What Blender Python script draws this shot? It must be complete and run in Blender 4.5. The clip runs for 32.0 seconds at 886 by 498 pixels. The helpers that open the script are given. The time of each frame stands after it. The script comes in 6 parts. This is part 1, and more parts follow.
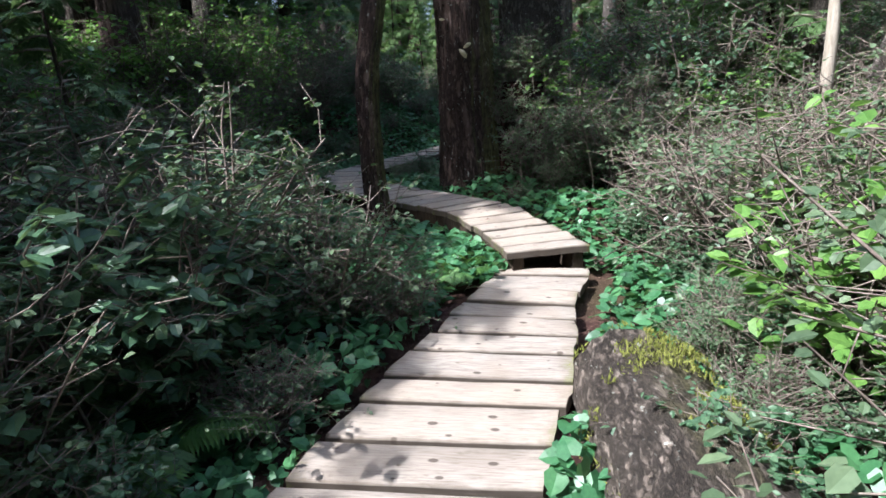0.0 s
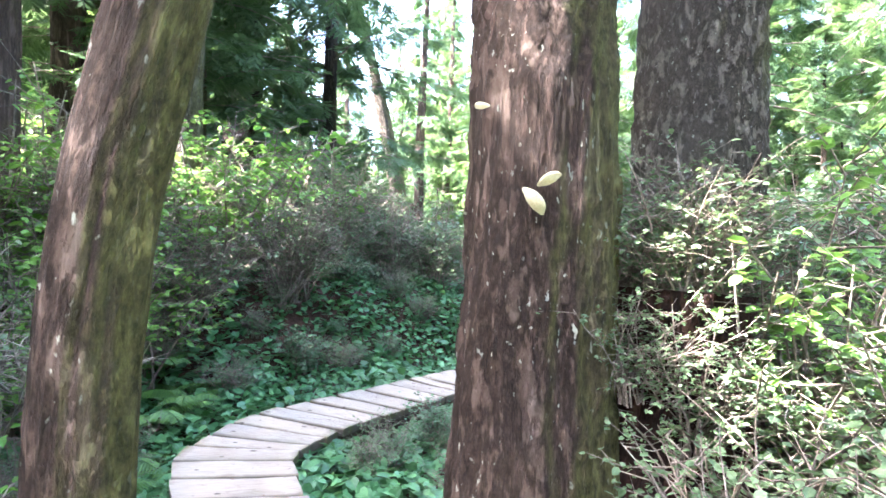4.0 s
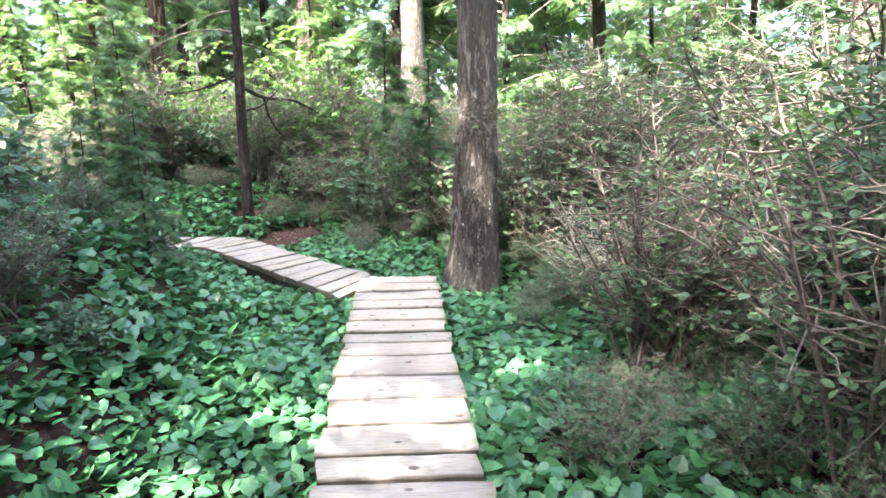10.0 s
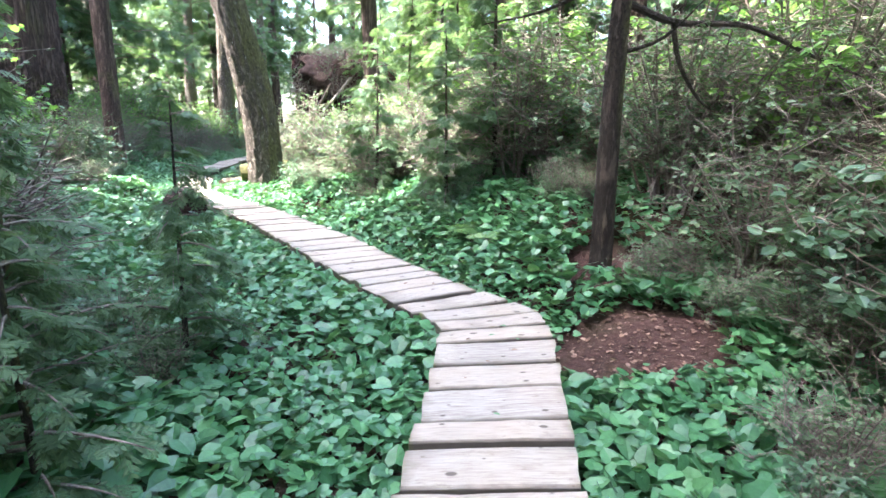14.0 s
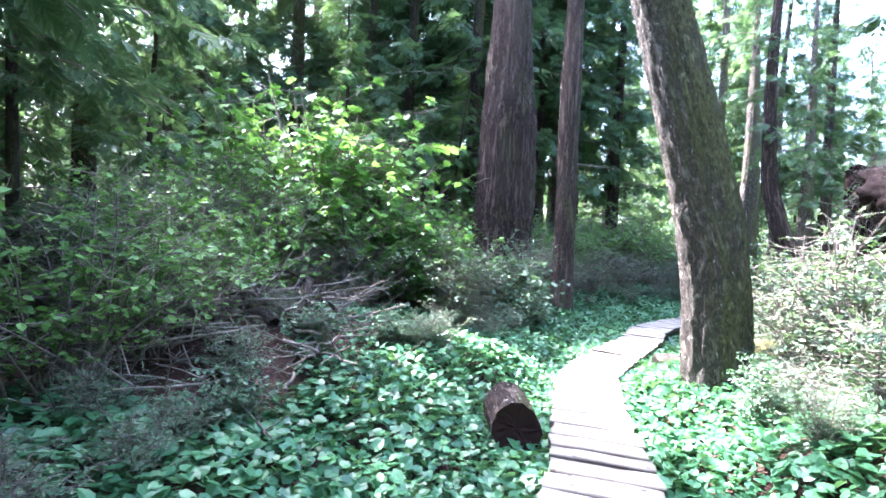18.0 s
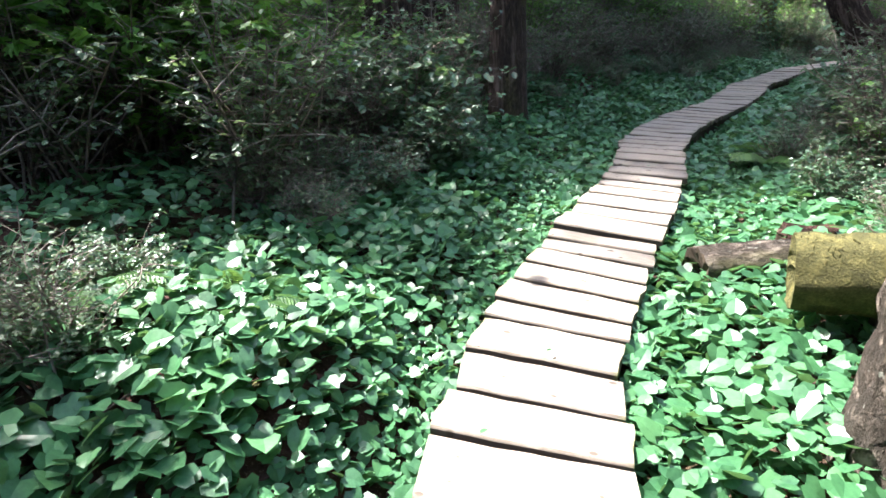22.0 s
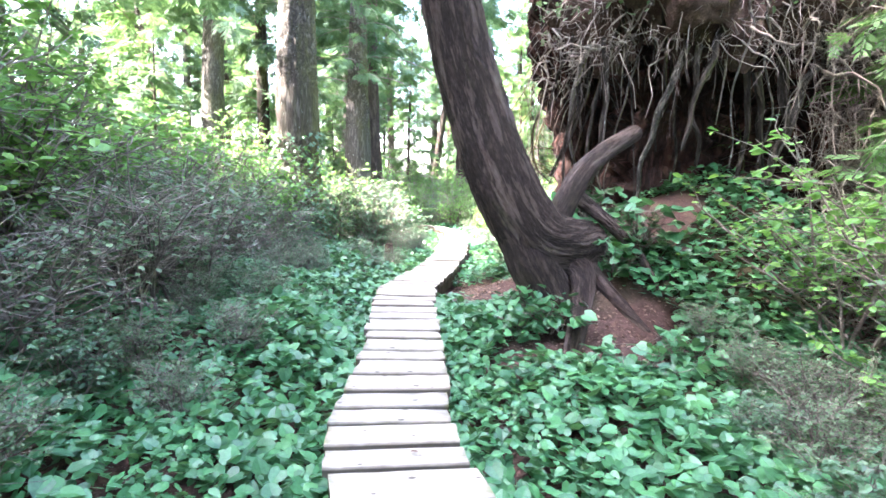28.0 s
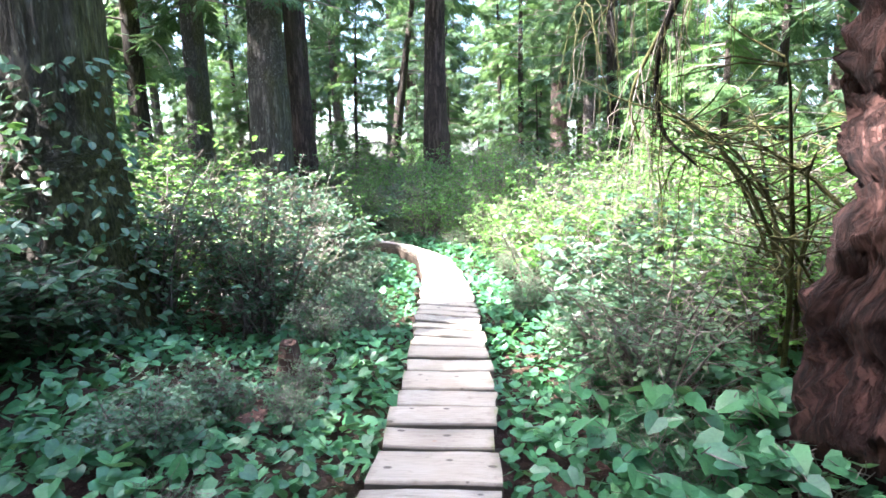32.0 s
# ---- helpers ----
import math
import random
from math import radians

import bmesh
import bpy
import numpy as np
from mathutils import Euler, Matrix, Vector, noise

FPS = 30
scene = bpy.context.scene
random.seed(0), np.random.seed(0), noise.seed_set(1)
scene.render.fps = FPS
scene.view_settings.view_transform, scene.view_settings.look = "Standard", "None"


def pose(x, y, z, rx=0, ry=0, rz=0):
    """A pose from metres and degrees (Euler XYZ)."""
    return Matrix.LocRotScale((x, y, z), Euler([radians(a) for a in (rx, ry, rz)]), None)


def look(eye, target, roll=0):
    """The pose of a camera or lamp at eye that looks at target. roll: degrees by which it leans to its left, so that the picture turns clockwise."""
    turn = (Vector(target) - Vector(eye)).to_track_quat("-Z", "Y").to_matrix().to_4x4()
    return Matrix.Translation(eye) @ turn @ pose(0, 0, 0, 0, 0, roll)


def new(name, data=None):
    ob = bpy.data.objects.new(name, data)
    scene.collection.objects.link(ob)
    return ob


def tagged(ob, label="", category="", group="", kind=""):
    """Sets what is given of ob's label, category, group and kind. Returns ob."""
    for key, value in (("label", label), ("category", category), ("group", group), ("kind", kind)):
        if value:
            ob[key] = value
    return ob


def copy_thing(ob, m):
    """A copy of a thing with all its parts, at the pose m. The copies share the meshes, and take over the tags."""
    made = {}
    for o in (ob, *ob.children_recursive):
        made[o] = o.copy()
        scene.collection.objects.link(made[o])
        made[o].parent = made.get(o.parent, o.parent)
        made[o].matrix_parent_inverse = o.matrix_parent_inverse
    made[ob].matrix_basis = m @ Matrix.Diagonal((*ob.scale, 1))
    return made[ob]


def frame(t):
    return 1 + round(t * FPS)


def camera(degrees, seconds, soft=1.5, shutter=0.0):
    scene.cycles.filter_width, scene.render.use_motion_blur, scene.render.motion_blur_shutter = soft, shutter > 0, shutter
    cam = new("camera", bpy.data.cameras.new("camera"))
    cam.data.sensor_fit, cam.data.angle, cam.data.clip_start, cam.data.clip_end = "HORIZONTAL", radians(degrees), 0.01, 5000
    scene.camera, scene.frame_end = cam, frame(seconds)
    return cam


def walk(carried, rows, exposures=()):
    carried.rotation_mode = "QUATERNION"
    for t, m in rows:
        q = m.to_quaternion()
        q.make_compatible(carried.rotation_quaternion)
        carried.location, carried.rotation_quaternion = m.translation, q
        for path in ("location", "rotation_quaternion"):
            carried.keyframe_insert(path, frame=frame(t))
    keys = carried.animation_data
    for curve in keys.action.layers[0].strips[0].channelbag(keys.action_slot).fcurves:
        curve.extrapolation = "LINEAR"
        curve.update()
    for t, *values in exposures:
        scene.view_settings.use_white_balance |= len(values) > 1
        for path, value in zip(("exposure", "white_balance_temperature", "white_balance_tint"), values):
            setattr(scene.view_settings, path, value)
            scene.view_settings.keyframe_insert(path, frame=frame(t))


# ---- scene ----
# The camera and its walk: seconds, place, heading to the left of +y, pitch and roll in degrees.
cam = camera(76.0, 32.0, soft=1.6, shutter=0.0)
PATH = [
    (0, 0.062, 0.945, 1.307, -9.69, -16.51, -3.77),
    (0.5, -0.089, 1.835, 1.301, -20.09, -19.50, -1.43),
    (1, 0.161, 2.364, 1.363, -26.02, -21.68, -0.98),
    (1.5, 0.418, 2.866, 1.331, -29.09, -21.71, -0.44),
    (2, 0.878, 3.323, 1.236, -25.10, -19.83, -0.73),
    (2.5, 0.990, 3.984, 1.286, -23.58, -17.83, 1.51),
    (3, 1.010, 4.740, 1.300, -19.15, -8.07, 0.49),
    (3.5, 1.160, 5.247, 1.331, -9.44, -3.36, 1.78),
    (4, 1.220, 5.693, 1.413, -1.99, -0.38, 1.81),
    (4.5, 1.241, 6.238, 1.358, 11.92, -8.30, -1.65),
    (5.5, 0.86, 7.02, 1.34, 16.5, -13.5, -0.6),
    (6.5, 0.084, 7.701, 1.331, 11.28, -17.69, 1.08),
    (7, 0.017, 8.469, 1.287, -3.79, -15.44, 1.33),
    (7.5, 0.121, 9.153, 1.260, -18.31, -16.28, -2.22),
    (8, 0.324, 9.801, 1.292, -28.19, -15.16, -3.67),
    (8.5, 0.619, 10.299, 1.301, -40.69, -16.11, -3.64),
    (9, 0.929, 10.708, 1.355, -46.30, -13.74, -1.23),
    (9.5, 1.352, 11.195, 1.374, -48.93, -11.90, -0.25),
    (10, 1.821, 11.789, 1.376, -43.69, -11.50, -0.98),
    (10.5, 2.312, 12.319, 1.359, -42.91, -11.04, -0.87),
    (11, 2.729, 12.854, 1.391, -40.49, -11.07, -1.18),
    (11.5, 3.114, 13.399, 1.340, -37.93, -9.75, 0.76),
    (12, 3.543, 13.886, 1.325, -33.57, -9.59, 1.77),
    (12.5, 3.927, 14.397, 1.305, -27.70, -10.78, 4.31),
    (13, 4.313, 14.914, 1.289, -21.04, -11.33, 5.46),
    (13.5, 4.819, 15.322, 1.153, -5.51, -11.16, 4.00),
    (15.5, 4.866, 17.772, 1.373, 14.23, -13.07, -4.35),
    (16, 4.946, 18.438, 1.326, 19.07, -12.73, -4.21),
    (16.5, 4.734, 19.250, 1.328, 29.36, -12.54, -2.77),
    (17, 4.430, 19.957, 1.337, 39.83, -12.21, -1.02),
    (17.5, 4.078, 20.642, 1.346, 47.79, -7.32, -0.24),
    (18, 3.630, 21.165, 1.399, 55.23, -0.26, 2.79),
    (18.5, 3.165, 21.680, 1.398, 55.69, 8.05, 2.93),
    (19, 2.720, 22.171, 1.431, 56.40, 12.37, 3.45),
    (19.5, 2.372, 22.637, 1.433, 55.97, 16.87, 3.40),
    (20, 2.077, 23.085, 1.389, 56.92, 17.18, 3.15),
    (20.5, 1.700, 23.498, 1.404, 57.00, 5.61, 0.60),
    (21, 1.372, 23.876, 1.360, 57.74, -10.87, -0.60),
    (21.5, 0.980, 24.222, 1.295, 54.70, -22.48, -2.40),
    (22, 0.570, 24.871, 1.335, 52.50, -21.81, -2.30),
    (22.5, 0.060, 25.468, 1.310, 42.20, -20.52, 0.77),
    (23, -0.365, 26.120, 1.328, 35.10, -14.83, -0.90),
    (23.5, -0.869, 26.879, 1.315, 30.05, -13.47, -0.80),
    (24, -1.300, 27.640, 1.304, 24.00, -11.35, -0.90),
    (24.5, -1.690, 28.300, 1.350, 19.30, -10.58, -1.40),
    (25, -2.080, 29.030, 1.357, 16.40, -10.28, -1.60),
    (25.5, -2.519, 29.886, 1.343, 16.00, -9.67, -1.87),
    (27.5, -3.840, 32.820, 1.348, 8.60, -7.50, -0.06),
    (28, -4.040, 33.630, 1.322, 7.10, -7.10, 0.80),
    (28.5, -4.195, 34.400, 1.317, 13.00, -6.80, -0.45),
    (29, -4.400, 35.320, 1.270, 13.40, -7.37, -1.10),
    (29.5, -4.518, 36.141, 1.307, 12.54, -8.51, -1.99),
    (30, -4.718, 36.982, 1.306, 13.82, -8.43, -0.60),
    (30.5, -4.813, 37.785, 1.306, 13.35, -8.39, -1.44),
    (31, -4.880, 38.550, 1.317, 11.70, -8.10, -2.05),
    (31.5, -4.926, 39.300, 1.347, 5.44, -9.17, -1.81),
    (32, -4.999, 39.970, 1.374, 3.09, -8.95, -0.74),
]
EXPOSURES = [(0.0, 1.6, 5600, 11), (1.2, 1.52, 5700, 11), (2.2, 1.28, 5800, 12), (3.0, 2.6, 5750, 23), (3.8, 4.85, 5950, 16), (5.5, 5.1, 6250, 11), (7.0, 4.91, 6300, 11),
             (8.5, 4.6, 6250, 10), (10.0, 4.25, 6250, 10), (13.0, 4.3, 6100, 11), (17.0, 4.0, 5750, 17), (18.0, 4.4, 5400, 18), (19.0, 4.95, 5100, 25), (20.0, 4.35, 4950, 27), (21.0, 3.5, 5700, 13),
             (22.0, 2.8, 6100, 11), (23.0, 3.5, 6300, 15), (24.0, 3.7, 6400, 14), (25.0, 4.4, 5950, 15), (28.0, 5.2, 6100, 13), (30.0, 4.8, 6050, 13), (31.0, 4.2, 5650, 11), (32.0, 3.85, 5700, 11)]


def seen_from(x, y, z, yaw, pitch, roll):
    a, b = radians(yaw), radians(pitch)
    ahead = Vector((-math.sin(a) * math.cos(b), math.cos(a) * math.cos(b), math.sin(b)))
    eye = Vector((x, y, z))
    return look(eye, eye + ahead, roll)


walk(cam, [(t, seen_from(*r)) for t, *r in PATH], exposures=EXPOSURES)

# ---- sky and sun ----
SUN_UP, SUN_FROM = 52.0, 105.0
world = bpy.data.worlds.new("sky")
scene.world = world
world.use_nodes = True
wn = world.node_tree
sky = wn.nodes.new("ShaderNodeTexSky")
sky.sky_type, sky.sun_disc = "NISHITA", False
sky.sun_elevation, sky.sun_rotation = radians(SUN_UP), radians(-SUN_FROM)
sky.air_density, sky.dust_density = 1.0, 4.0
back = wn.nodes["Background"]
back.inputs["Strength"].default_value = 0.15
wn.links.new(sky.outputs[0], back.inputs["Color"])
sun_data = bpy.data.lights.new("sun", "SUN")
sun_data.energy, sun_data.angle, sun_data.color = 4.0, radians(0.6), (1.0, 0.95, 0.87)
sun = new("sun", sun_data)
az = radians(SUN_FROM)
sun_dir = Vector((-math.sin(az) * math.cos(radians(SUN_UP)), math.cos(az) * math.cos(radians(SUN_UP)), math.sin(radians(SUN_UP))))
sun.matrix_world = look(sun_dir * 60, (0, 0, 0))


# ---- materials ----
def material(name):
    m = bpy.data.materials.new(name)
    m.use_nodes = True
    t = m.node_tree
    return m, t, t.nodes["Principled BSDF"]


def ramp(t, fac, stops):
    r = t.nodes.new("ShaderNodeValToRGB")
    e = r.color_ramp.elements
    while len(e) < len(stops):
        e.new(0.5)
    for el, (p, c) in zip(e, stops):
        el.position, el.color = p, (*c, 1)
    t.links.new(fac, r.inputs["Fac"])
    return r.outputs["Color"]


def noise_tex(t, vec, scale, detail=4.0, rough=0.6, stretch=None):
    n = t.nodes.new("ShaderNodeTexNoise")
    n.inputs["Scale"].default_value, n.inputs["Detail"].default_value = scale, detail
    n.inputs["Roughness"].default_value = rough
    if stretch:
        mp = t.nodes.new("ShaderNodeMapping")
        mp.inputs["Scale"].default_value = stretch
        t.links.new(vec, mp.inputs["Vector"])
        vec = mp.outputs["Vector"]
    t.links.new(vec, n.inputs["Vector"])
    return n.outputs["Fac"]


def mixed(t, fac, a, b, blend="MIX"):
    n = t.nodes.new("ShaderNodeMix")
    n.data_type, n.blend_type = "RGBA", blend
    for sock, v in ((n.inputs[0], fac), (n.inputs[6], a), (n.inputs[7], b)):
        if hasattr(v, "default_value"):
            t.links.new(v, sock)
        elif isinstance(v, tuple):
            sock.default_value = (*v, 1)
        else:
            sock.default_value = v
    return n.outputs[2]


def maths(t, op, a, b=0.0):
    n = t.nodes.new("ShaderNodeMath")
    n.operation = op
    for sock, v in ((n.inputs[0], a), (n.inputs[1], b)):
        if hasattr(v, "default_value"):
            t.links.new(v, sock)
        else:
            sock.default_value = v
    return n.outputs[0]


def bump(t, p, height, strength, distance=0.01):
    n = t.nodes.new("ShaderNodeBump")
    n.inputs["Strength"].default_value, n.inputs["Distance"].default_value = strength, distance
    t.links.new(height, n.inputs["Height"])
    t.links.new(n.outputs["Normal"], p.inputs["Normal"])


def coords(t, kind="Object"):
    return t.nodes.new("ShaderNodeTexCoord").outputs[kind]


def position(t):
    return t.nodes.new("ShaderNodeNewGeometry").outputs["Position"]


def leaf_material(name, dark, mid, light, rough=0.42, through_light=0.3, shine=0.5):
    m, t, p = material(name)
    g = t.nodes.new("ShaderNodeNewGeometry")
    rnd = g.outputs["Random Per Island"]
    patch = noise_tex(t, g.outputs["Position"], 1.3, 3.0)
    fac = maths(t, "ADD", maths(t, "MULTIPLY", rnd, 0.62), maths(t, "MULTIPLY", patch, 0.38))
    col = ramp(t, fac, [(0.08, dark), (0.5, mid), (0.95, light)])
    veins = noise_tex(t, g.outputs["Position"], 60.0, 2.0)
    col = mixed(t, 0.25, col, ramp(t, veins, [(0.3, dark), (0.7, light)]))
    t.links.new(col, p.inputs["Base Color"])
    p.inputs["Roughness"].default_value = rough
    p.inputs["Specular IOR Level"].default_value = shine
    tr = t.nodes.new("ShaderNodeBsdfTranslucent")
    t.links.new(mixed(t, 0.5, col, (0.55, 0.75, 0.12), "MULTIPLY"), tr.inputs["Color"])
    gain = mixed(t, 0.4, col, (0.16, 0.24, 0.04))
    t.links.new(gain, tr.inputs["Color"])
    mix = t.nodes.new("ShaderNodeMixShader")
    mix.inputs[0].default_value = through_light
    t.links.new(p.outputs[0], mix.inputs[1])
    t.links.new(tr.outputs[0], mix.inputs[2])
    t.links.new(mix.outputs[0], t.nodes["Material Output"].inputs["Surface"])
    return m


def wood_plank_material():
    m, t, p = material("weathered_cedar")
    v = coords(t)
    rnd = t.nodes.new("ShaderNodeObjectInfo").outputs["Random"]
    off = t.nodes.new("ShaderNodeVectorMath")
    off.operation = "ADD"
    t.links.new(v, off.inputs[0])
    scale = t.nodes.new("ShaderNodeVectorMath")
    scale.operation = "SCALE"
    scale.inputs[0].default_value = (37, 11, 5)
    t.links.new(rnd, scale.inputs["Scale"])
    t.links.new(scale.outputs[0], off.inputs[1])
    v2 = off.outputs[0]
    grain = noise_tex(t, v2, 7.0, 8.0, 0.68, (1.2, 16.0, 16.0))
    broad = noise_tex(t, v2, 2.6, 4.0)
    col = ramp(t, grain, [(0.28, (0.11, 0.085, 0.07)), (0.48, (0.265, 0.23, 0.198)), (0.75, (0.39, 0.35, 0.305))])
    col = mixed(t, maths(t, "MULTIPLY", rnd, 0.5), col, (0.38, 0.305, 0.235))
    col = mixed(t, ramp(t, broad, [(0.42, (0, 0, 0)), (0.75, (0.55, 0.55, 0.55))]), col, (0.30, 0.235, 0.18))
    # small knots
    vo = t.nodes.new("ShaderNodeTexVoronoi")
    vo.voronoi_dimensions = "2D"
    vo.inputs["Scale"].default_value = 5.5
    vo.inputs["Randomness"].default_value = 1.0
    mp = t.nodes.new("ShaderNodeMapping")
    mp.inputs["Scale"].default_value = (0.75, 1.25, 0.05)
    t.links.new(v2, mp.inputs["Vector"])
    t.links.new(mp.outputs[0], vo.inputs["Vector"])
    few = t.nodes.new("ShaderNodeSeparateColor")
    t.links.new(vo.outputs["Color"], few.inputs[0])
    near = maths(t, "ADD", vo.outputs["Distance"], maths(t, "MULTIPLY", few.outputs[0], 0.11))
    knot = ramp(t, near, [(0.08, (1, 1, 1)), (0.12, (0, 0, 0))])
    col = mixed(t, maths(t, "MULTIPLY", knot, 0.85), col, (0.06, 0.045, 0.035))
    # scuffs
    scuff = noise_tex(t, v2, 19.0, 5.0, 0.7, (0.6, 1.6, 1.0))
    col = mixed(t, ramp(t, scuff, [(0.58, (0, 0, 0)), (0.72, (0.7, 0.7, 0.7))]), col, (0.17, 0.135, 0.10))
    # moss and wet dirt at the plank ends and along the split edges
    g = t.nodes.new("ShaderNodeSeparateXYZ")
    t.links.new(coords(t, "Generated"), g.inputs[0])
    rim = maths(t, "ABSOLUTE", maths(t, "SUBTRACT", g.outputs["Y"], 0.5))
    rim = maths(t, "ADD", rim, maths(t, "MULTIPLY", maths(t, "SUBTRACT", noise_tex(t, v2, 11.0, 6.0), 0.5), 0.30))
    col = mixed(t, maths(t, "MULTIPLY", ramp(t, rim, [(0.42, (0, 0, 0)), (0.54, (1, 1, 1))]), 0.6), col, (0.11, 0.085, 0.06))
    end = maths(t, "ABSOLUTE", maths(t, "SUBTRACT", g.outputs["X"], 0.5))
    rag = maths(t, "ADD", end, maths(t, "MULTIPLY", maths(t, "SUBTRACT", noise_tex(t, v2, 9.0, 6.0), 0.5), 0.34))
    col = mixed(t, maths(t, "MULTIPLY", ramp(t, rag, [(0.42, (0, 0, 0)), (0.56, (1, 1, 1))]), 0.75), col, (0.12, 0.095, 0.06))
    # plank sides turn darker below the top, so the gaps read as dark lines
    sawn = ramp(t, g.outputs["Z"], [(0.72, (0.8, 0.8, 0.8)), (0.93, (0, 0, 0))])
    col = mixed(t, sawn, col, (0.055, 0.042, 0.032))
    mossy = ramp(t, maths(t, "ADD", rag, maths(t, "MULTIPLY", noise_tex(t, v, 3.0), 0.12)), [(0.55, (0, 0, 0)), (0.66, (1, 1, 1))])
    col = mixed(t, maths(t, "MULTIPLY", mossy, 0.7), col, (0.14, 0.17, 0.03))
    t.links.new(col, p.inputs["Base Color"])
    p.inputs["Roughness"].default_value = 0.82
    p.inputs["Specular IOR Level"].default_value = 0.25
    bump(t, p, maths(t, "ADD", grain, maths(t, "MULTIPLY", knot, -0.6)), 0.45, 0.006)
    return m


def bark_material(name, deep, mid, light, moss=0.35, scale=1.0, lichen=0.15, lee=0.16, grain_run=0.2):
    m, t, p = material(name)
    at_grain = t.nodes.new("ShaderNodeAttribute")
    at_grain.attribute_name = "grain"
    v = at_grain.outputs["Vector"]
    streak = noise_tex(t, v, 15.0 * scale, 7.0, 0.65, (1.0, 1.0, grain_run))
    flake = noise_tex(t, v, 34.0 * scale, 6.0, 0.72, (1.0, 1.0, 0.45))
    both = maths(t, "ADD", maths(t, "MULTIPLY", streak, 0.6), maths(t, "MULTIPLY", flake, 0.4))
    crack = ramp(t, maths(t, "ABSOLUTE", maths(t, "SUBTRACT", streak, 0.49)), [(0.0, (0, 0, 0)), (0.075, (1, 1, 1))])
    split = ramp(t, maths(t, "ABSOLUTE", maths(t, "SUBTRACT", flake, 0.47)), [(0.0, (0, 0, 0)), (0.04, (1, 1, 1))])
    col = ramp(t, both, [(0.36, deep), (0.5, mid), (0.72, light)])
    col = mixed(t, maths(t, "MULTIPLY", maths(t, "SUBTRACT", 1.0, crack), 0.75), col, deep)
    both = maths(t, "ADD", both, maths(t, "ADD", maths(t, "MULTIPLY", crack, 0.5), maths(t, "MULTIPLY", split, 0.16)))
    grey = noise_tex(t, v, 1.1, 4.0, 0.6, (1, 1, 0.3))
    col = mixed(t, ramp(t, grey, [(0.45, (0, 0, 0)), (0.7, (0.28, 0.28, 0.28))]), col, light)
    if lichen:
        spot = noise_tex(t, v, 34.0, 3.0, 0.5, (1, 1, 0.5))
        col = mixed(t, ramp(t, spot, [(0.66, (0, 0, 0)), (0.73, (1, 1, 1))]), col, (0.42, 0.42, 0.36))
    if moss:
        patch = noise_tex(t, v, 2.3, 6.0, 0.62, (1.0, 1.0, 0.4))
        g = t.nodes.new("ShaderNodeSeparateXYZ")
        t.links.new(t.nodes.new("ShaderNodeNewGeometry").outputs["Normal"], g.inputs[0])
        side = maths(t, "ADD", patch, maths(t, "MULTIPLY", g.outputs["X"], lee))
        mk = ramp(t, side, [(0.66 - 0.25 * moss, (0, 0, 0)), (0.92 - 0.22 * moss, (1, 1, 1))])
        col = mixed(t, maths(t, "MULTIPLY", mk, 0.8), col, mixed(t, ramp(t, flake, [(0.35, (0, 0, 0)), (0.65, (1, 1, 1))]), (0.045, 0.045, 0.016), (0.20, 0.19, 0.07)))
    t.links.new(col, p.inputs["Base Color"])
    p.inputs["Roughness"].default_value = 0.92
    p.inputs["Specular IOR Level"].default_value = 0.2
    bump(t, p, both, 1.0, 0.05)
    return m


def plain_material(name, a, b, scale, rough=0.85, stretch=None, depth=0.008, third=None):
    m, t, p = material(name)
    v = coords(t)
    n = noise_tex(t, v, scale, 7.0, 0.65, stretch)
    n2 = noise_tex(t, v, scale * 7.0, 4.0, 0.6, stretch)
    f = maths(t, "ADD", maths(t, "MULTIPLY", n, 0.6), maths(t, "MULTIPLY", n2, 0.4))
    stops = [(0.35, a), (0.65, b)] if third is None else [(0.32, a), (0.5, b), (0.68, third)]
    t.links.new(ramp(t, f, stops), p.inputs["Base Color"])
    p.inputs["Roughness"].default_value = rough
    p.inputs["Specular IOR Level"].default_value = 0.2
    bump(t, p, f, 0.6, depth)
    return m


def soil_material():
    m, t, p = material("forest_soil")
    v = position(t)
    a = noise_tex(t, v, 1.7, 7.0, 0.65)
    b = noise_tex(t, v, 24.0, 6.0, 0.7)
    c = noise_tex(t, v, 90.0, 2.0, 0.5)
    f = maths(t, "ADD", maths(t, "MULTIPLY", a, 0.45), maths(t, "MULTIPLY", b, 0.55))
    col = ramp(t, f, [(0.34, (0.019, 0.010, 0.0085)), (0.5, (0.062, 0.033, 0.027)), (0.68, (0.125, 0.072, 0.058))])
    col = mixed(t, ramp(t, c, [(0.62, (0, 0, 0)), (0.7, (0.8, 0.8, 0.8))]), col, (0.19, 0.13, 0.10))
    green = noise_tex(t, v, 0.7, 4.0)
    col = mixed(t, ramp(t, green, [(0.5, (0, 0, 0)), (0.7, (0.6, 0.6, 0.6))]), col, (0.05, 0.06, 0.02))
    t.links.new(col, p.inputs["Base Color"])
    p.inputs["Roughness"].default_value = 0.95
    p.inputs["Specular IOR Level"].default_value = 0.1
    bump(t, p, b, 0.9, 0.03)
    return m


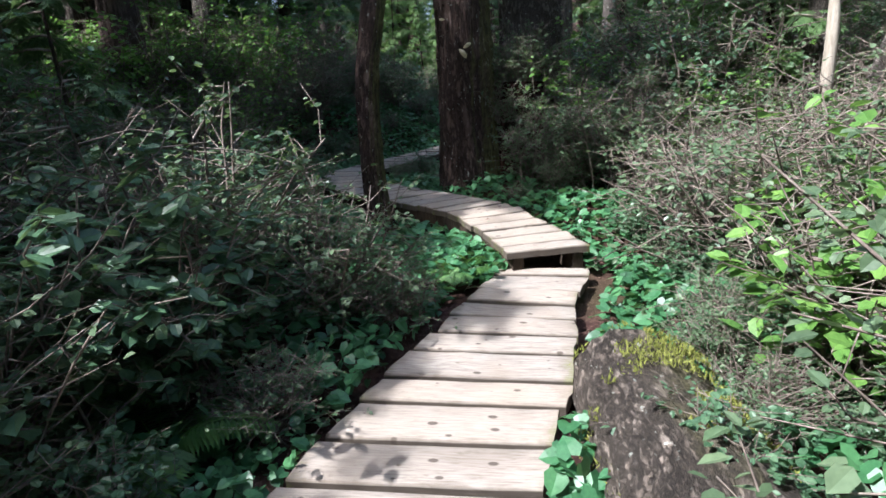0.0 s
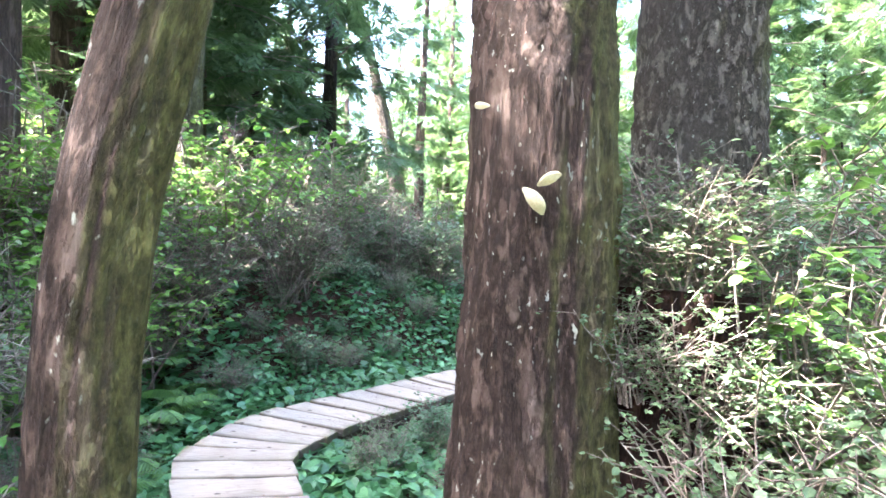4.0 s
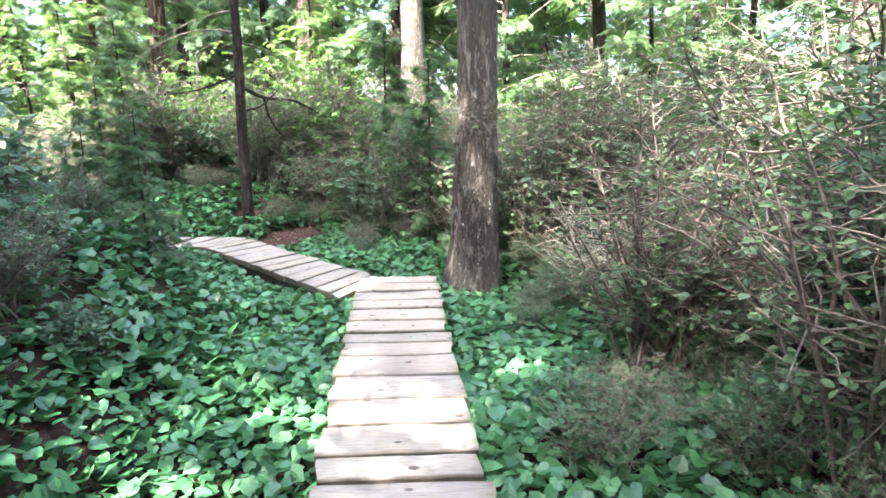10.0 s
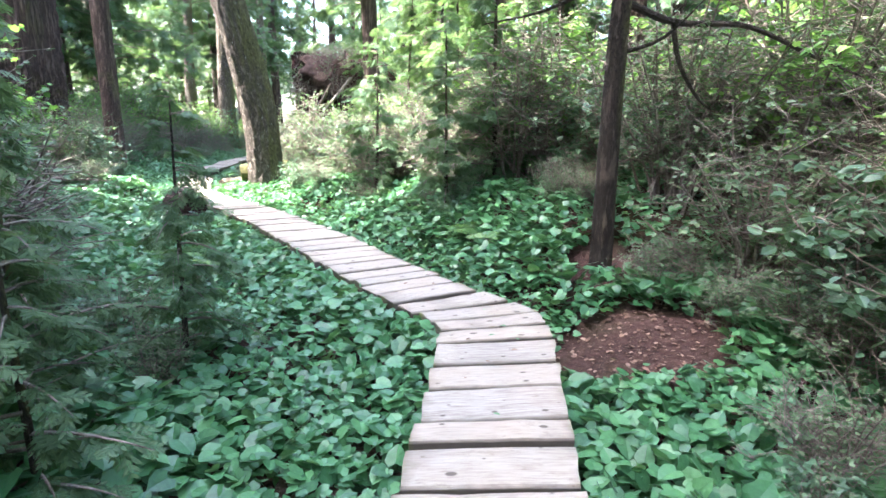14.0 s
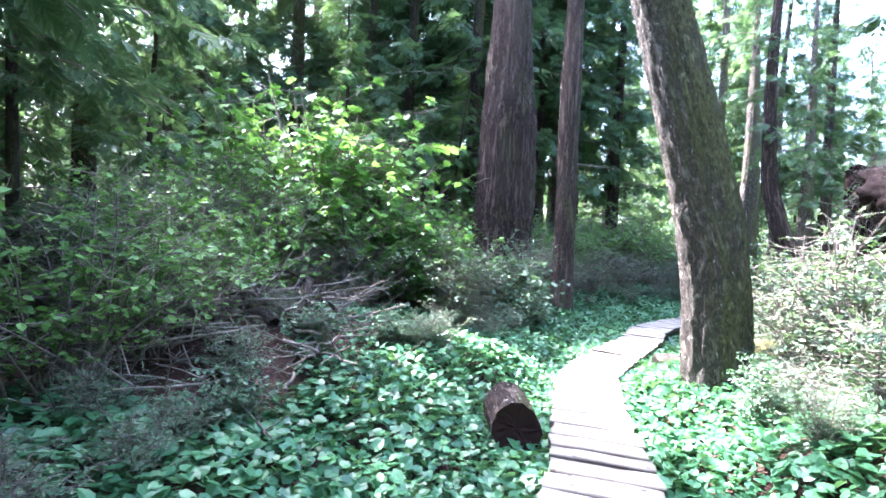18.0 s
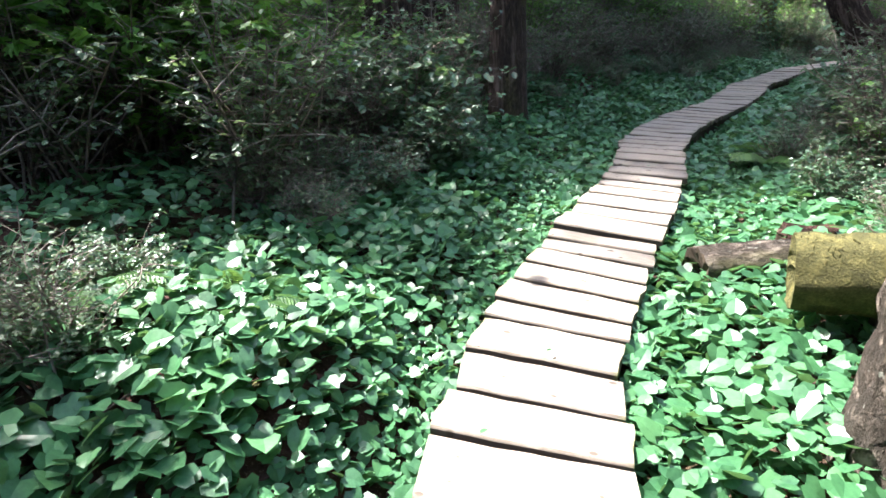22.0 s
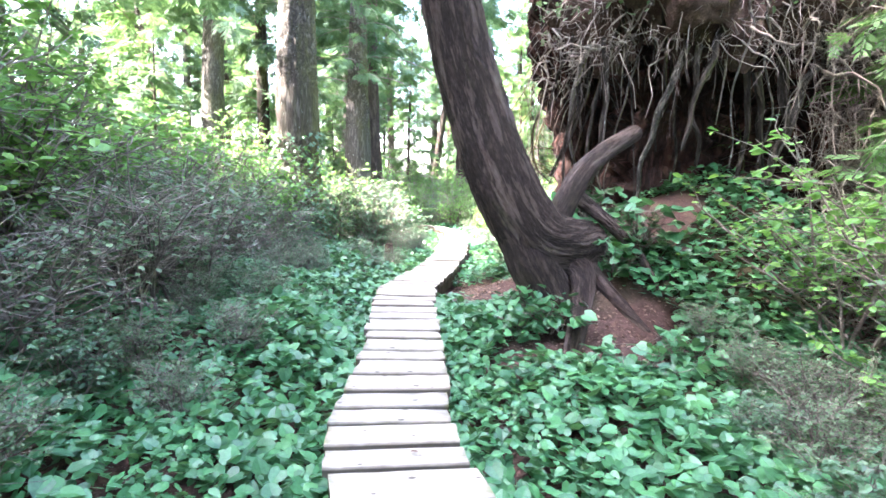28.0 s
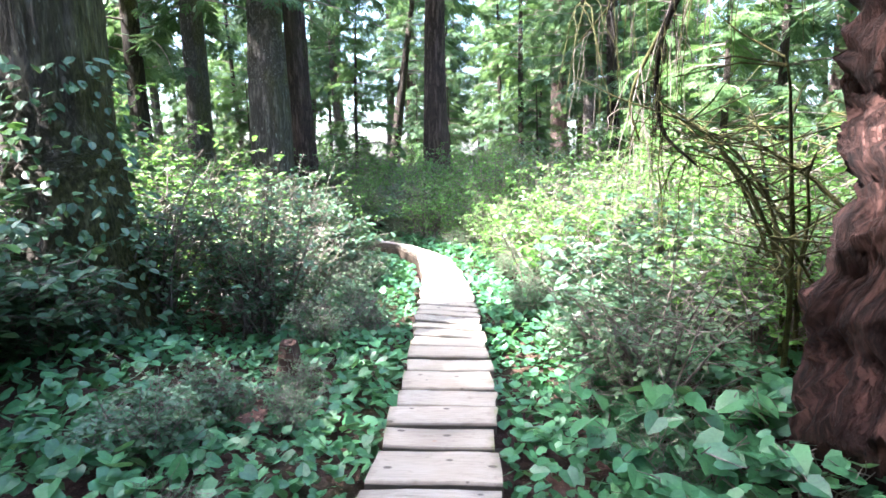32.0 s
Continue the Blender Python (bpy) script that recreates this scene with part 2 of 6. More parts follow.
MAT = {
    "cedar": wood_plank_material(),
    "stringer": plain_material("dark_damp_timber", (0.018, 0.013, 0.010), (0.09, 0.065, 0.045), 5.0, stretch=(1, 1, 0.3)),
    "soil": soil_material(),
    "bark_red": bark_material("reddish_cedar_bark", (0.020, 0.013, 0.011), (0.090, 0.057, 0.046), (0.185, 0.135, 0.113), 0.42, 1.0, 0.15, 0.42, 0.26),
    "bark_cedar": bark_material("dark_red_cedar_bark", (0.022, 0.014, 0.012), (0.105, 0.068, 0.057), (0.22, 0.16, 0.135), 0.12, 0.9, 0.0, 0.1, 0.14),
    "bark_grey": bark_material("grey_spruce_bark", (0.032, 0.027, 0.023), (0.14, 0.115, 0.097), (0.28, 0.245, 0.215), 0.40, 1.2, 0.15, 0.25, 0.34),
    "bark_moss": bark_material("mossy_spruce_bark", (0.03, 0.024, 0.019), (0.135, 0.107, 0.086), (0.28, 0.23, 0.19), 0.5, 1.1, 0.15, 0.26, 0.4),
    "bark_dark": bark_material("dark_hemlock_bark", (0.015, 0.011, 0.009), (0.065, 0.048, 0.038), (0.13, 0.10, 0.08), 0.3, 1.2, 0.0),
    "bare": plain_material("bleached_bare_wood", (0.16, 0.13, 0.10), (0.36, 0.31, 0.25), 6.0, stretch=(1, 1, 0.2), third=(0.55, 0.49, 0.41)),
    "twig": plain_material("brown_twigs", (0.06, 0.046, 0.039), (0.165, 0.13, 0.108), 9.0, third=(0.38, 0.325, 0.28)),
    "rot": plain_material("rotten_red_wood", (0.02, 0.012, 0.010), (0.068, 0.039, 0.030), 8.0, third=(0.14, 0.088, 0.068), depth=0.02),
    "rotwall": bark_material("fibrous_rotten_cedar", (0.007, 0.0035, 0.003), (0.055, 0.024, 0.019), (0.135, 0.066, 0.052), 0.0, 0.8, 0.0),
    "mosslog": plain_material("moss_cushion", (0.02, 0.02, 0.008), (0.07, 0.064, 0.022), 14.0, third=(0.16, 0.14, 0.05), depth=0.03),
    "moss_bright": leaf_material("yellow_green_moss", (0.09, 0.10, 0.02), (0.19, 0.20, 0.045), (0.30, 0.31, 0.09), 0.8, 0.2, 0.1),
    "fungus": plain_material("cream_bracket", (0.36, 0.30, 0.19), (0.52, 0.46, 0.31), 20.0, third=(0.62, 0.57, 0.42)),
    "carpet": leaf_material("ground_leaves", (0.018, 0.066, 0.030), (0.052, 0.165, 0.066), (0.13, 0.30, 0.12), 0.40, 0.3, 0.5),
    "salal": leaf_material("leathery_leaves", (0.024, 0.058, 0.030), (0.064, 0.138, 0.066), (0.16, 0.25, 0.14), 0.38, 0.3, 0.5),
    "dull": leaf_material("small_dull_leaves", (0.034, 0.062, 0.032), (0.092, 0.15, 0.072), (0.21, 0.275, 0.155), 0.45, 0.36, 0.4),
    "bright": leaf_material("bright_spring_leaves", (0.045, 0.13, 0.022), (0.115, 0.285, 0.04), (0.24, 0.45, 0.085), 0.45, 0.42),
    "needles": leaf_material("needle_boughs", (0.026, 0.058, 0.030), (0.075, 0.138, 0.070), (0.155, 0.23, 0.11), 0.55, 0.42, 0.25),
    # brighter copy of the needles above, with light put into its colour
    "needles_lit": leaf_material("lit_needle_boughs", (0.035, 0.075, 0.03), (0.095, 0.18, 0.065), (0.20, 0.29, 0.11), 0.6, 0.45, 0.2),
    "fresh": leaf_material("fresh_green_leaves", (0.045, 0.12, 0.026), (0.13, 0.28, 0.055), (0.27, 0.44, 0.10), 0.45, 0.45),
    "fern": leaf_material("fern_fronds", (0.022, 0.065, 0.014), (0.065, 0.165, 0.035), (0.15, 0.28, 0.065), 0.5, 0.35),
    "litter": leaf_material("fallen_leaves", (0.06, 0.028, 0.02), (0.13, 0.068, 0.05), (0.36, 0.25, 0.19), 0.7, 0.1, 0.2),
}


# ---- mesh helpers ----
GRAIN = np.zeros((0, 3))  # place on the unrolled bark for each point of the trunk made last


def quads_mesh(name, verts, faces, mat, smooth=False):
    """A mesh from arrays: verts (n, 3), faces (m, k)."""
    me = bpy.data.meshes.new(name)
    n, (m, k) = len(verts), faces.shape
    me.vertices.add(n)
    me.vertices.foreach_set("co", np.asarray(verts, np.float32).ravel())
    me.loops.add(m * k)
    me.loops.foreach_set("vertex_index", faces.astype(np.int32).ravel())
    me.polygons.add(m)
    me.polygons.foreach_set("loop_start", np.arange(0, m * k, k, dtype=np.int32))
    me.polygons.foreach_set("loop_total", np.full(m, k, dtype=np.int32))
    me.polygons.foreach_set("use_smooth", np.full(m, smooth))
    me.materials.append(mat)
    if smooth and len(GRAIN) == n:
        me.attributes.new("grain", "FLOAT_VECTOR", "POINT").data.foreach_set("vector", GRAIN.astype(np.float32).ravel())
    me.update(calc_edges=True)
    return me


def under(ob, parent, label=""):
    ob.parent = parent
    return tagged(ob, label)


def part(name, me, parent, label=""):
    return under(new(name, me), parent, label)


def thing(name, label, category, at=(0, 0, 0), turn=0.0, group="", kind=""):
    e = new(name)
    e.matrix_world = pose(at[0], at[1], at[2], 0, 0, turn)
    return tagged(e, label, category, group, kind)


HEART = (np.array([(0, 0, 0), (.30, -.18, .05), (.56, .14, .09), (.40, .62, .05), (0, 1, -.07), (-.40, .62, .05), (-.56, .14, .09), (-.30, -.18, .05), (0, .46, .0)], float),
         np.array([(0, 1, 2, 8), (8, 2, 3, 4), (8, 4, 5, 6), (0, 8, 6, 7)]))
OVAL = (np.array([(0, 0, 0), (.30, .22, .05), (.30, .66, .05), (0, 1, -.06), (-.30, .66, .05), (-.30, .22, .05)], float),
        np.array([(0, 1, 2, 3), (0, 3, 4, 5)]))
LANCE = (np.array([(0, 0, 0), (.13, .35, .02), (0, 1, -.05), (-.13, .35, .02)], float), np.array([(0, 1, 2, 3)]))


def feather(pairs=8):
    """A flat needle spray: a tip and pairs of side sprigs."""
    v, f = [], []
    def sprig(x, y, a, ln, w):
        c, q = math.cos(a), math.sin(a)
        b = len(v)
        for u, o in ((0, 0), (0.45, w), (1, 0), (0.45, -w)):
            v.append((x + q * u * ln + c * o, y + c * u * ln - q * o, -0.10 * (y + u * ln)**2))
        f.append((b, b + 1, b + 2, b + 3))
    sprig(0, 0, 0, 1.0, 0.024)
    for k in range(pairs):
        y = 0.12 + 0.72 * k / pairs
        for sgn in (-1, 1):
            sprig(0, y, sgn * (0.7 + 0.12 * (k % 3)), 0.5 * (1 - 0.55 * k / pairs) * (0.85 + 0.3 * ((k * 7 + sgn) % 3) / 2), 0.034)
    return np.array(v), np.array(f)


FEATHER = feather()
MAPLE = (np.array([(0, 0, 0), (.20, -.05, .02), (.52, .12, .03), (.30, .34, 0), (.40, .66, -.02), (.14, .60, 0), (0, 1, -.08), (-.14, .60, 0),
                   (-.40, .66, -.02), (-.30, .34, 0), (-.52, .12, .03), (-.20, -.05, .02)], float),
         np.array([(0, 1, 2, 3), (0, 3, 4, 5), (0, 5, 6, 7), (0, 7, 8, 9), (0, 9, 10, 11)]))


def scatter(template, pos, heading, tilt, roll, size):
    """Copies of a leaf: each turned by its heading about z, tipped up by tilt, rolled, and sized."""
    tv, tf = template
    n = len(pos)
    v = tv[None] * size[:, None, None]
    cr, sr = np.cos(roll)[:, None], np.sin(roll)[:, None]
    x, y, z = v[..., 0] * cr + v[..., 2] * sr, v[..., 1], -v[..., 0] * sr + v[..., 2] * cr
    ct, st = np.cos(tilt)[:, None], np.sin(tilt)[:, None]
    y, z = y * ct - z * st, y * st + z * ct
    ch, sh = np.cos(heading)[:, None], np.sin(heading)[:, None]
    x, y = x * ch - y * sh, x * sh + y * ch
    out = np.stack([x, y, z], -1) + pos[:, None]
    faces = (tf[None] + (np.arange(n) * len(tv))[:, None, None]).reshape(-1, tf.shape[1])
    return out.reshape(-1, 3), faces


def stems(paths, radii, sides=4):
    """Tubes along polylines, one radius for each point."""
    vs, fs, base = [], [], 0
    for pts, rad in zip(paths, radii):
        pts = np.asarray(pts, float)
        d = np.gradient(pts, axis=0)
        d /= np.linalg.norm(d, axis=1)[:, None] + 1e-9
        ref = np.where(np.abs(d[:, 2:3]) > 0.9, [[1.0, 0, 0]], [[0, 0, 1.0]])
        u = np.cross(d, ref)
        u /= np.linalg.norm(u, axis=1)[:, None] + 1e-9
        w = np.cross(d, u)
        a = np.arange(sides) / sides * 2 * np.pi
        ring = pts[:, None] + np.asarray(rad)[:, None, None] * (np.cos(a)[None, :, None] * u[:, None] + np.sin(a)[None, :, None] * w[:, None])
        vs.append(ring.reshape(-1, 3))
        k = len(pts)
        i, j = np.meshgrid(np.arange(k - 1), np.arange(sides), indexing="ij")
        a0 = base + i * sides + j
        a1 = base + i * sides + (j + 1) % sides
        fs.append(np.stack([a0, a1, a1 + sides, a0 + sides], -1).reshape(-1, 4))
        base += k * sides
    return np.concatenate(vs), np.concatenate(fs)


# ---- plan of the boardwalk: pairs of edge points, to the left and right of one who walks it ----
LOWER = [(-1.25, 1.50, -0.22, 1.18), (-0.36, 2.84, 0.60, 2.52), (0.27, 3.80, 1.15, 3.45), (0.85, 4.61, 1.50, 4.28), (1.24, 5.14, 1.88, 4.88)]
FIRST = [(1.28, 4.98, 1.92, 4.94), (1.20, 5.9, 1.86, 5.95), (1.13, 6.5, 1.80, 6.65), (0.77, 7.22, 1.44, 7.42), (0.05, 8.35, 0.74, 8.55),
         (-0.09, 8.74, 0.61, 8.86), (-0.36, 9.38, 0.39, 9.42), (-0.26, 9.95, 0.52, 9.72), (-0.05, 10.40, 0.66, 10.03), (0.34, 10.79, 1.0, 10.42),
         (1.17, 11.70, 1.70, 11.20), (2.06, 12.69, 2.60, 12.22), (2.79, 13.60, 3.33, 13.12), (4.37, 15.55, 4.91, 15.05), (4.97, 16.27, 5.53, 15.78)]
SECOND = [(4.47, 15.88, 5.16, 16.18), (4.56, 17.5, 5.20, 17.56), (4.60, 19.05, 5.28, 19.22), (4.5, 19.32, 5.20, 19.62), (4.14, 19.75, 4.69, 20.17),
          (3.27, 20.89, 3.89, 21.28), (2.78, 21.6, 3.40, 22.0), (1.90, 22.79, 2.52, 23.16), (1.15, 23.75, 1.72, 24.18), (0.52, 24.42, 1.08, 24.82),
          (-0.05, 25.05, 0.47, 25.48), (-0.70, 25.75, -0.15, 26.12), (-1.2, 26.35, -0.58, 26.68), (-1.6, 27.12, -0.94, 27.34), (-1.9, 27.75, -1.23, 27.98)]
THIRD = [(-1.9, 27.76, -1.23, 27.99), (-2.3, 28.7, -1.65, 28.92), (-2.65, 29.4, -2.02, 29.66), (-3.2, 30.3, -2.55, 30.54), (-3.64, 31.25, -2.95, 31.45),
         (-3.95, 32.45, -3.25, 32.54), (-4.13, 33.8, -3.48, 33.92), (-4.6, 35.3, -3.95, 35.48), (-4.97, 36.3, -4.32, 36.45), (-5.2, 37.9, -4.56, 37.98),
         (-5.5, 39.3, -4.84, 39.4), (-5.64, 40.3, -4.97, 40.35)]
FOURTH = [(-5.64, 40.31, -4.97, 40.36), (-5.6, 41.1, -4.94, 41.1), (-5.48, 42.1, -4.88, 42.1), (-5.45, 43.5, -4.88, 43.5), (-5.5, 44.7, -4.93, 44.6),
          (-5.6, 46.6, -5.06, 46.4), (-5.85, 48.4, -5.33, 47.95), (-6.4, 49.6, -6.0, 49.2), (-7.6, 50.4, -7.3, 49.9)]
ROUTE = np.array([((a + c) / 2, (b + d) / 2) for a, b, c, d in LOWER[:-1] + FIRST + SECOND[1:] + THIRD[1:] + FOURTH[1:]])


def off_route(x, y):
    """Distance from the boardwalk's middle line, side (+1 to the left of one who walks) and how far along, for arrays of points."""
    p = np.stack([x, y], -1)
    best = np.full(len(p), 1e9)
    side, along, run = np.zeros(len(p)), np.zeros(len(p)), 0.0
    for a, b in zip(ROUTE[:-1], ROUTE[1:]):
        ab = b - a
        length = np.linalg.norm(ab)
        t = np.clip(((p - a) @ ab) / length**2, 0, 1)
        d = np.linalg.norm(p - a - t[:, None] * ab, axis=1)
        s = np.sign(ab[0] * (p[:, 1] - a[1]) - ab[1] * (p[:, 0] - a[0]))
        near = d < best
        best, side, along = np.where(near, d, best), np.where(near, s, side), np.where(near, run + t * length, along)
        run += length
    return best, side, along


MOUNDS = [(-2.1, 41.1, 1.15, 1.0), (-3.2, 39.7, 0.42, 0.65), (-0.9, 40.0, 0.5, 1.0), (1.6, 27.6, 0.45, 1.6), (1.9, 2.2, 0.15, 0.9), (-1.5, 13.6, 0.35, 1.8), (7.5, 22.5, 0.5, 2.5), (-8.5, 30.0, 0.5, 3.0),
          (-9.5, 38.0, 0.6, 3.0), (3.2, 8.3, 0.3, 1.0), (-4.0, 24.0, 0.4, 2.0), (-2.5, 23.0, 0.35, 0.9), (-1.3, 25.3, 0.22, 0.5)]


BANKS = [(1, 9.0, 12.0, 16.5, 18.6, 0.95, 2.3, 0.85), (-1, 19.6, 21.5, 25.0, 26.5, 0.9, 2.2, 0.40), (1, 30.5, 33.0, 37.0, 39.0, 1.2, 2.6, 0.30), (-1, 10.5, 12.0, 14.5, 15.6, 1.0, 2.4, 0.25)]


def rise(v, a, b):
    u = np.clip((v - a) / (b - a), 0, 1)
    return u * u * (3 - 2 * u)


def ground_z(x, y):
    x, y = np.asarray(x, float), np.asarray(y, float)
    z = -0.27 + 0.05 * np.sin(1.3 * x + 0.7 * y) + 0.04 * np.sin(2.9 * y - 1.7 * x + 1) + 0.02 * np.sin(6.1 * x + 4.3 * y)
    d, side, _ = off_route(x.ravel(), y.ravel())
    d, side = d.reshape(x.shape), side.reshape(x.shape)
    z = z + 0.10 * np.clip(d - 1.2, 0, 6)**0.8 * (0.5 + 0.5 * np.sin(0.21 * x + 0.33 * y + 1.0))
    for which, y0, y1, y2, y3, d0, d1, h in BANKS:
        z = z + h * (side == which) * rise(y, y0, y1) * (1 - rise(y, y2, y3)) * rise(d, d0, d1)
    for mx, my, h, s in MOUNDS:
        z = z + h * np.exp(-((x - mx)**2 + (y - my)**2) / (2 * s * s))
    low = np.clip((d - 0.35) / 0.7, 0, 1)
    low = low * low * (3 - 2 * low)
    return -0.27 + (z + 0.27) * (0.15 + 0.85 * low)


def build_ground():
    def axis(lo, hi, step, far):
        mid = np.arange(lo, hi + step / 2, step)
        out = np.array([1, 2, 4, 7, 11, 17, 26, 40, 65, 110, 190, 330])
        return np.concatenate([(lo - out[out <= far])[::-1], mid, hi + out[out <= far]])
    xs, ys = axis(-13, 11, 0.2, 330), axis(-2, 56, 0.2, 330)
    gx, gy = np.meshgrid(xs, ys, indexing="ij")
    gz = ground_z(gx, gy)
    n, m = gx.shape
    i, j = np.meshgrid(np.arange(n - 1), np.arange(m - 1), indexing="ij")
    a = i * m + j
    faces = np.stack([a, a + m, a + m + 1, a + 1], -1).reshape(-1, 4)
    me = quads_mesh("ground", np.stack([gx, gy, gz], -1).reshape(-1, 3), faces, MAT["soil"], True)
    tagged(new("ground", me), "brown needle-littered forest floor, uneven, with low mounds", "ground", kind="structure")


build_ground()


# ---- boardwalks ----
def plank_mesh(l0, r0, l1, r1, thick, rng):
    """A split plank between two edge pairs, ragged at its ends, with softened long edges. Its x runs along the plank."""
    ca = np.array([(l0[0] + r0[0]) / 2, (l0[1] + r0[1]) / 2])
    cb = np.array([(l1[0] + r1[0]) / 2, (l1[1] + r1[1]) / 2])
    mid = (ca + cb) / 2
    ax = (np.array(r0) + np.array(r1)) / 2 - (np.array(l0) + np.array(l1)) / 2
    ang = math.atan2(ax[1], ax[0])
    rot = np.array([(math.cos(ang), math.sin(ang)), (-math.sin(ang), math.cos(ang))])
    q = [rot @ (np.array(p) - mid) for p in (l0, r0, l1, r1)]
    ea, eb = rng.uniform(-0.018, 0.018, 2)
    rows, n = [], 6
    sag = rng.uniform(-0.006, 0.006)
    tip = rng.uniform(-0.008, 0.008)
    for k in range(n + 1):
        s = k / n
        near = q[0] + (q[1] - q[0]) * s
        far = q[2] + (q[3] - q[2]) * s
        shift = ea * (1 - s) + eb * s if k in (0, n) else 0.0
        jag = 0.012 * rng.uniform(-1, 1) if k in (0, n) else 0.0
        wav = rng.uniform(-0.004, 0.004, 2)
        z = sag * math.sin(math.pi * s) + rng.uniform(-0.003, 0.003)
        ring = []
        for w, dz in ((0.0, -thick), (0.0, -0.010), (0.04, 0.0), (0.35, 0.002), (0.68, 0.001), (0.96, 0.0), (1.0, -0.010), (1.0, -thick)):
            p = near + (far - near) * (w + (wav[0] if w < 0.1 else wav[1] if w > 0.9 else 0))
            ring.append((p[0] + shift + jag * (1 if w < 0.5 else -1), p[1], dz + z + tip * (w - 0.5)))
        rows.append(ring)
    verts = [v for ring in rows for v in ring]
    m = 8
    faces = []
    for k in range(n):
        for j in range(m):
            a, b = k * m + j, k * m + (j + 1) % m
            faces.append((a, b, b + m, a + m))
    faces += [tuple(range(m))[::-1], tuple(n * m + j for j in range(m))]
    me = bpy.data.meshes.new("plank")
    me.from_pydata(verts, [], faces)
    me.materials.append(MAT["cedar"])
    me.update()
    return me, mid, ang


def build_boardwalk(sections, top, seed, label, fall=0.0, worn=1.0):
    rng = np.random.default_rng(seed)
    walk_thing = thing("boardwalk", label, "boardwalk", kind="structure")
    sec = np.array(sections, float)
    left, right = sec[:, :2], sec[:, 2:]
    mids = (left + right) / 2
    run = np.concatenate([[0], np.cumsum(np.linalg.norm(np.diff(mids, axis=0), axis=1))])

    def edge(s):
        return [np.array([np.interp(s, run, e[:, 0]), np.interp(s, run, e[:, 1])]) for e in (left, right)]
    s = 0.0
    while s < run[-1] - 0.08:
        w = rng.choice([0.19, 0.23, 0.26, 0.29, 0.32], p=[0.15, 0.25, 0.3, 0.2, 0.1]) + rng.uniform(-0.012, 0.012)
        if run[-1] - s - w < 0.12:
            w = run[-1] - s
        gap = worn * rng.choice([0.022, 0.03, 0.044], p=[0.4, 0.4, 0.2])
        l0, r0 = edge(s + gap / 2)
        l1, r1 = edge(s + w - gap / 2)
        l0, r0, l1, r1 = (np.asarray(p) for p in (l0, r0, l1, r1))
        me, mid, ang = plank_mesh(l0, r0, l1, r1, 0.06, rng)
        ob = new("plank", me)
        ob.parent = walk_thing
        ob.matrix_local = pose(mid[0], mid[1], top + fall * s + rng.uniform(-0.005, 0.005), worn * rng.uniform(-0.6, 0.6), worn * rng.uniform(-0.5, 0.5), math.degrees(ang) + worn * rng.uniform(-0.7, 0.7))
        s += w
    # stringers under both edges, and sleepers on the ground
    for e, other in ((left, right), (right, left)):
        inn = e + (other - e) * 0.12
        pts = np.array([(np.interp(t, run, inn[:, 0]), np.interp(t, run, inn[:, 1])) for t in np.arange(0.05, run[-1], 0.45)])
        verts, faces = [], []
        for k, p in enumerate(pts):
            d = pts[min(k + 1, len(pts) - 1)] - pts[max(k - 1, 0)]
            nrm = np.array([-d[1], d[0]]) / (np.linalg.norm(d) + 1e-9) * 0.045
            z1 = top - 0.067 + fall * 0.45 * k
            for o, z in ((1, z1), (-1, z1), (-1, z1 - 0.16), (1, z1 - 0.16)):
                verts.append((p[0] + o * nrm[0], p[1] + o * nrm[1], z + 0.008 * math.sin(k * 1.7)))
        for k in range(len(pts) - 1):
            for j in range(4):
                a, b = 4 * k + j, 4 * k + (j + 1) % 4
                faces.append((a, b, b + 4, a + 4))
        faces += [(3, 2, 1, 0), tuple(4 * (len(pts) - 1) + j for j in range(4))]
        me = bpy.data.meshes.new("stringer")
        me.from_pydata(verts, [], faces)
        me.materials.append(MAT["stringer"])
        part("stringer", me, walk_thing, "dark damp log stringer")
    for t in np.arange(0.5, run[-1], 2.1):
        l, r = edge(t)
        a, b = np.array([*l, top - 0.265]), np.array([*r, top - 0.265])
        v, f = stems([[a + (a - b) * 0.06, (a + b) / 2, b + (b - a) * 0.06]], [[0.055, 0.06, 0.055]], 8)
        part("sleeper", quads_mesh("sleeper", v, f, MAT["stringer"], True), walk_thing)


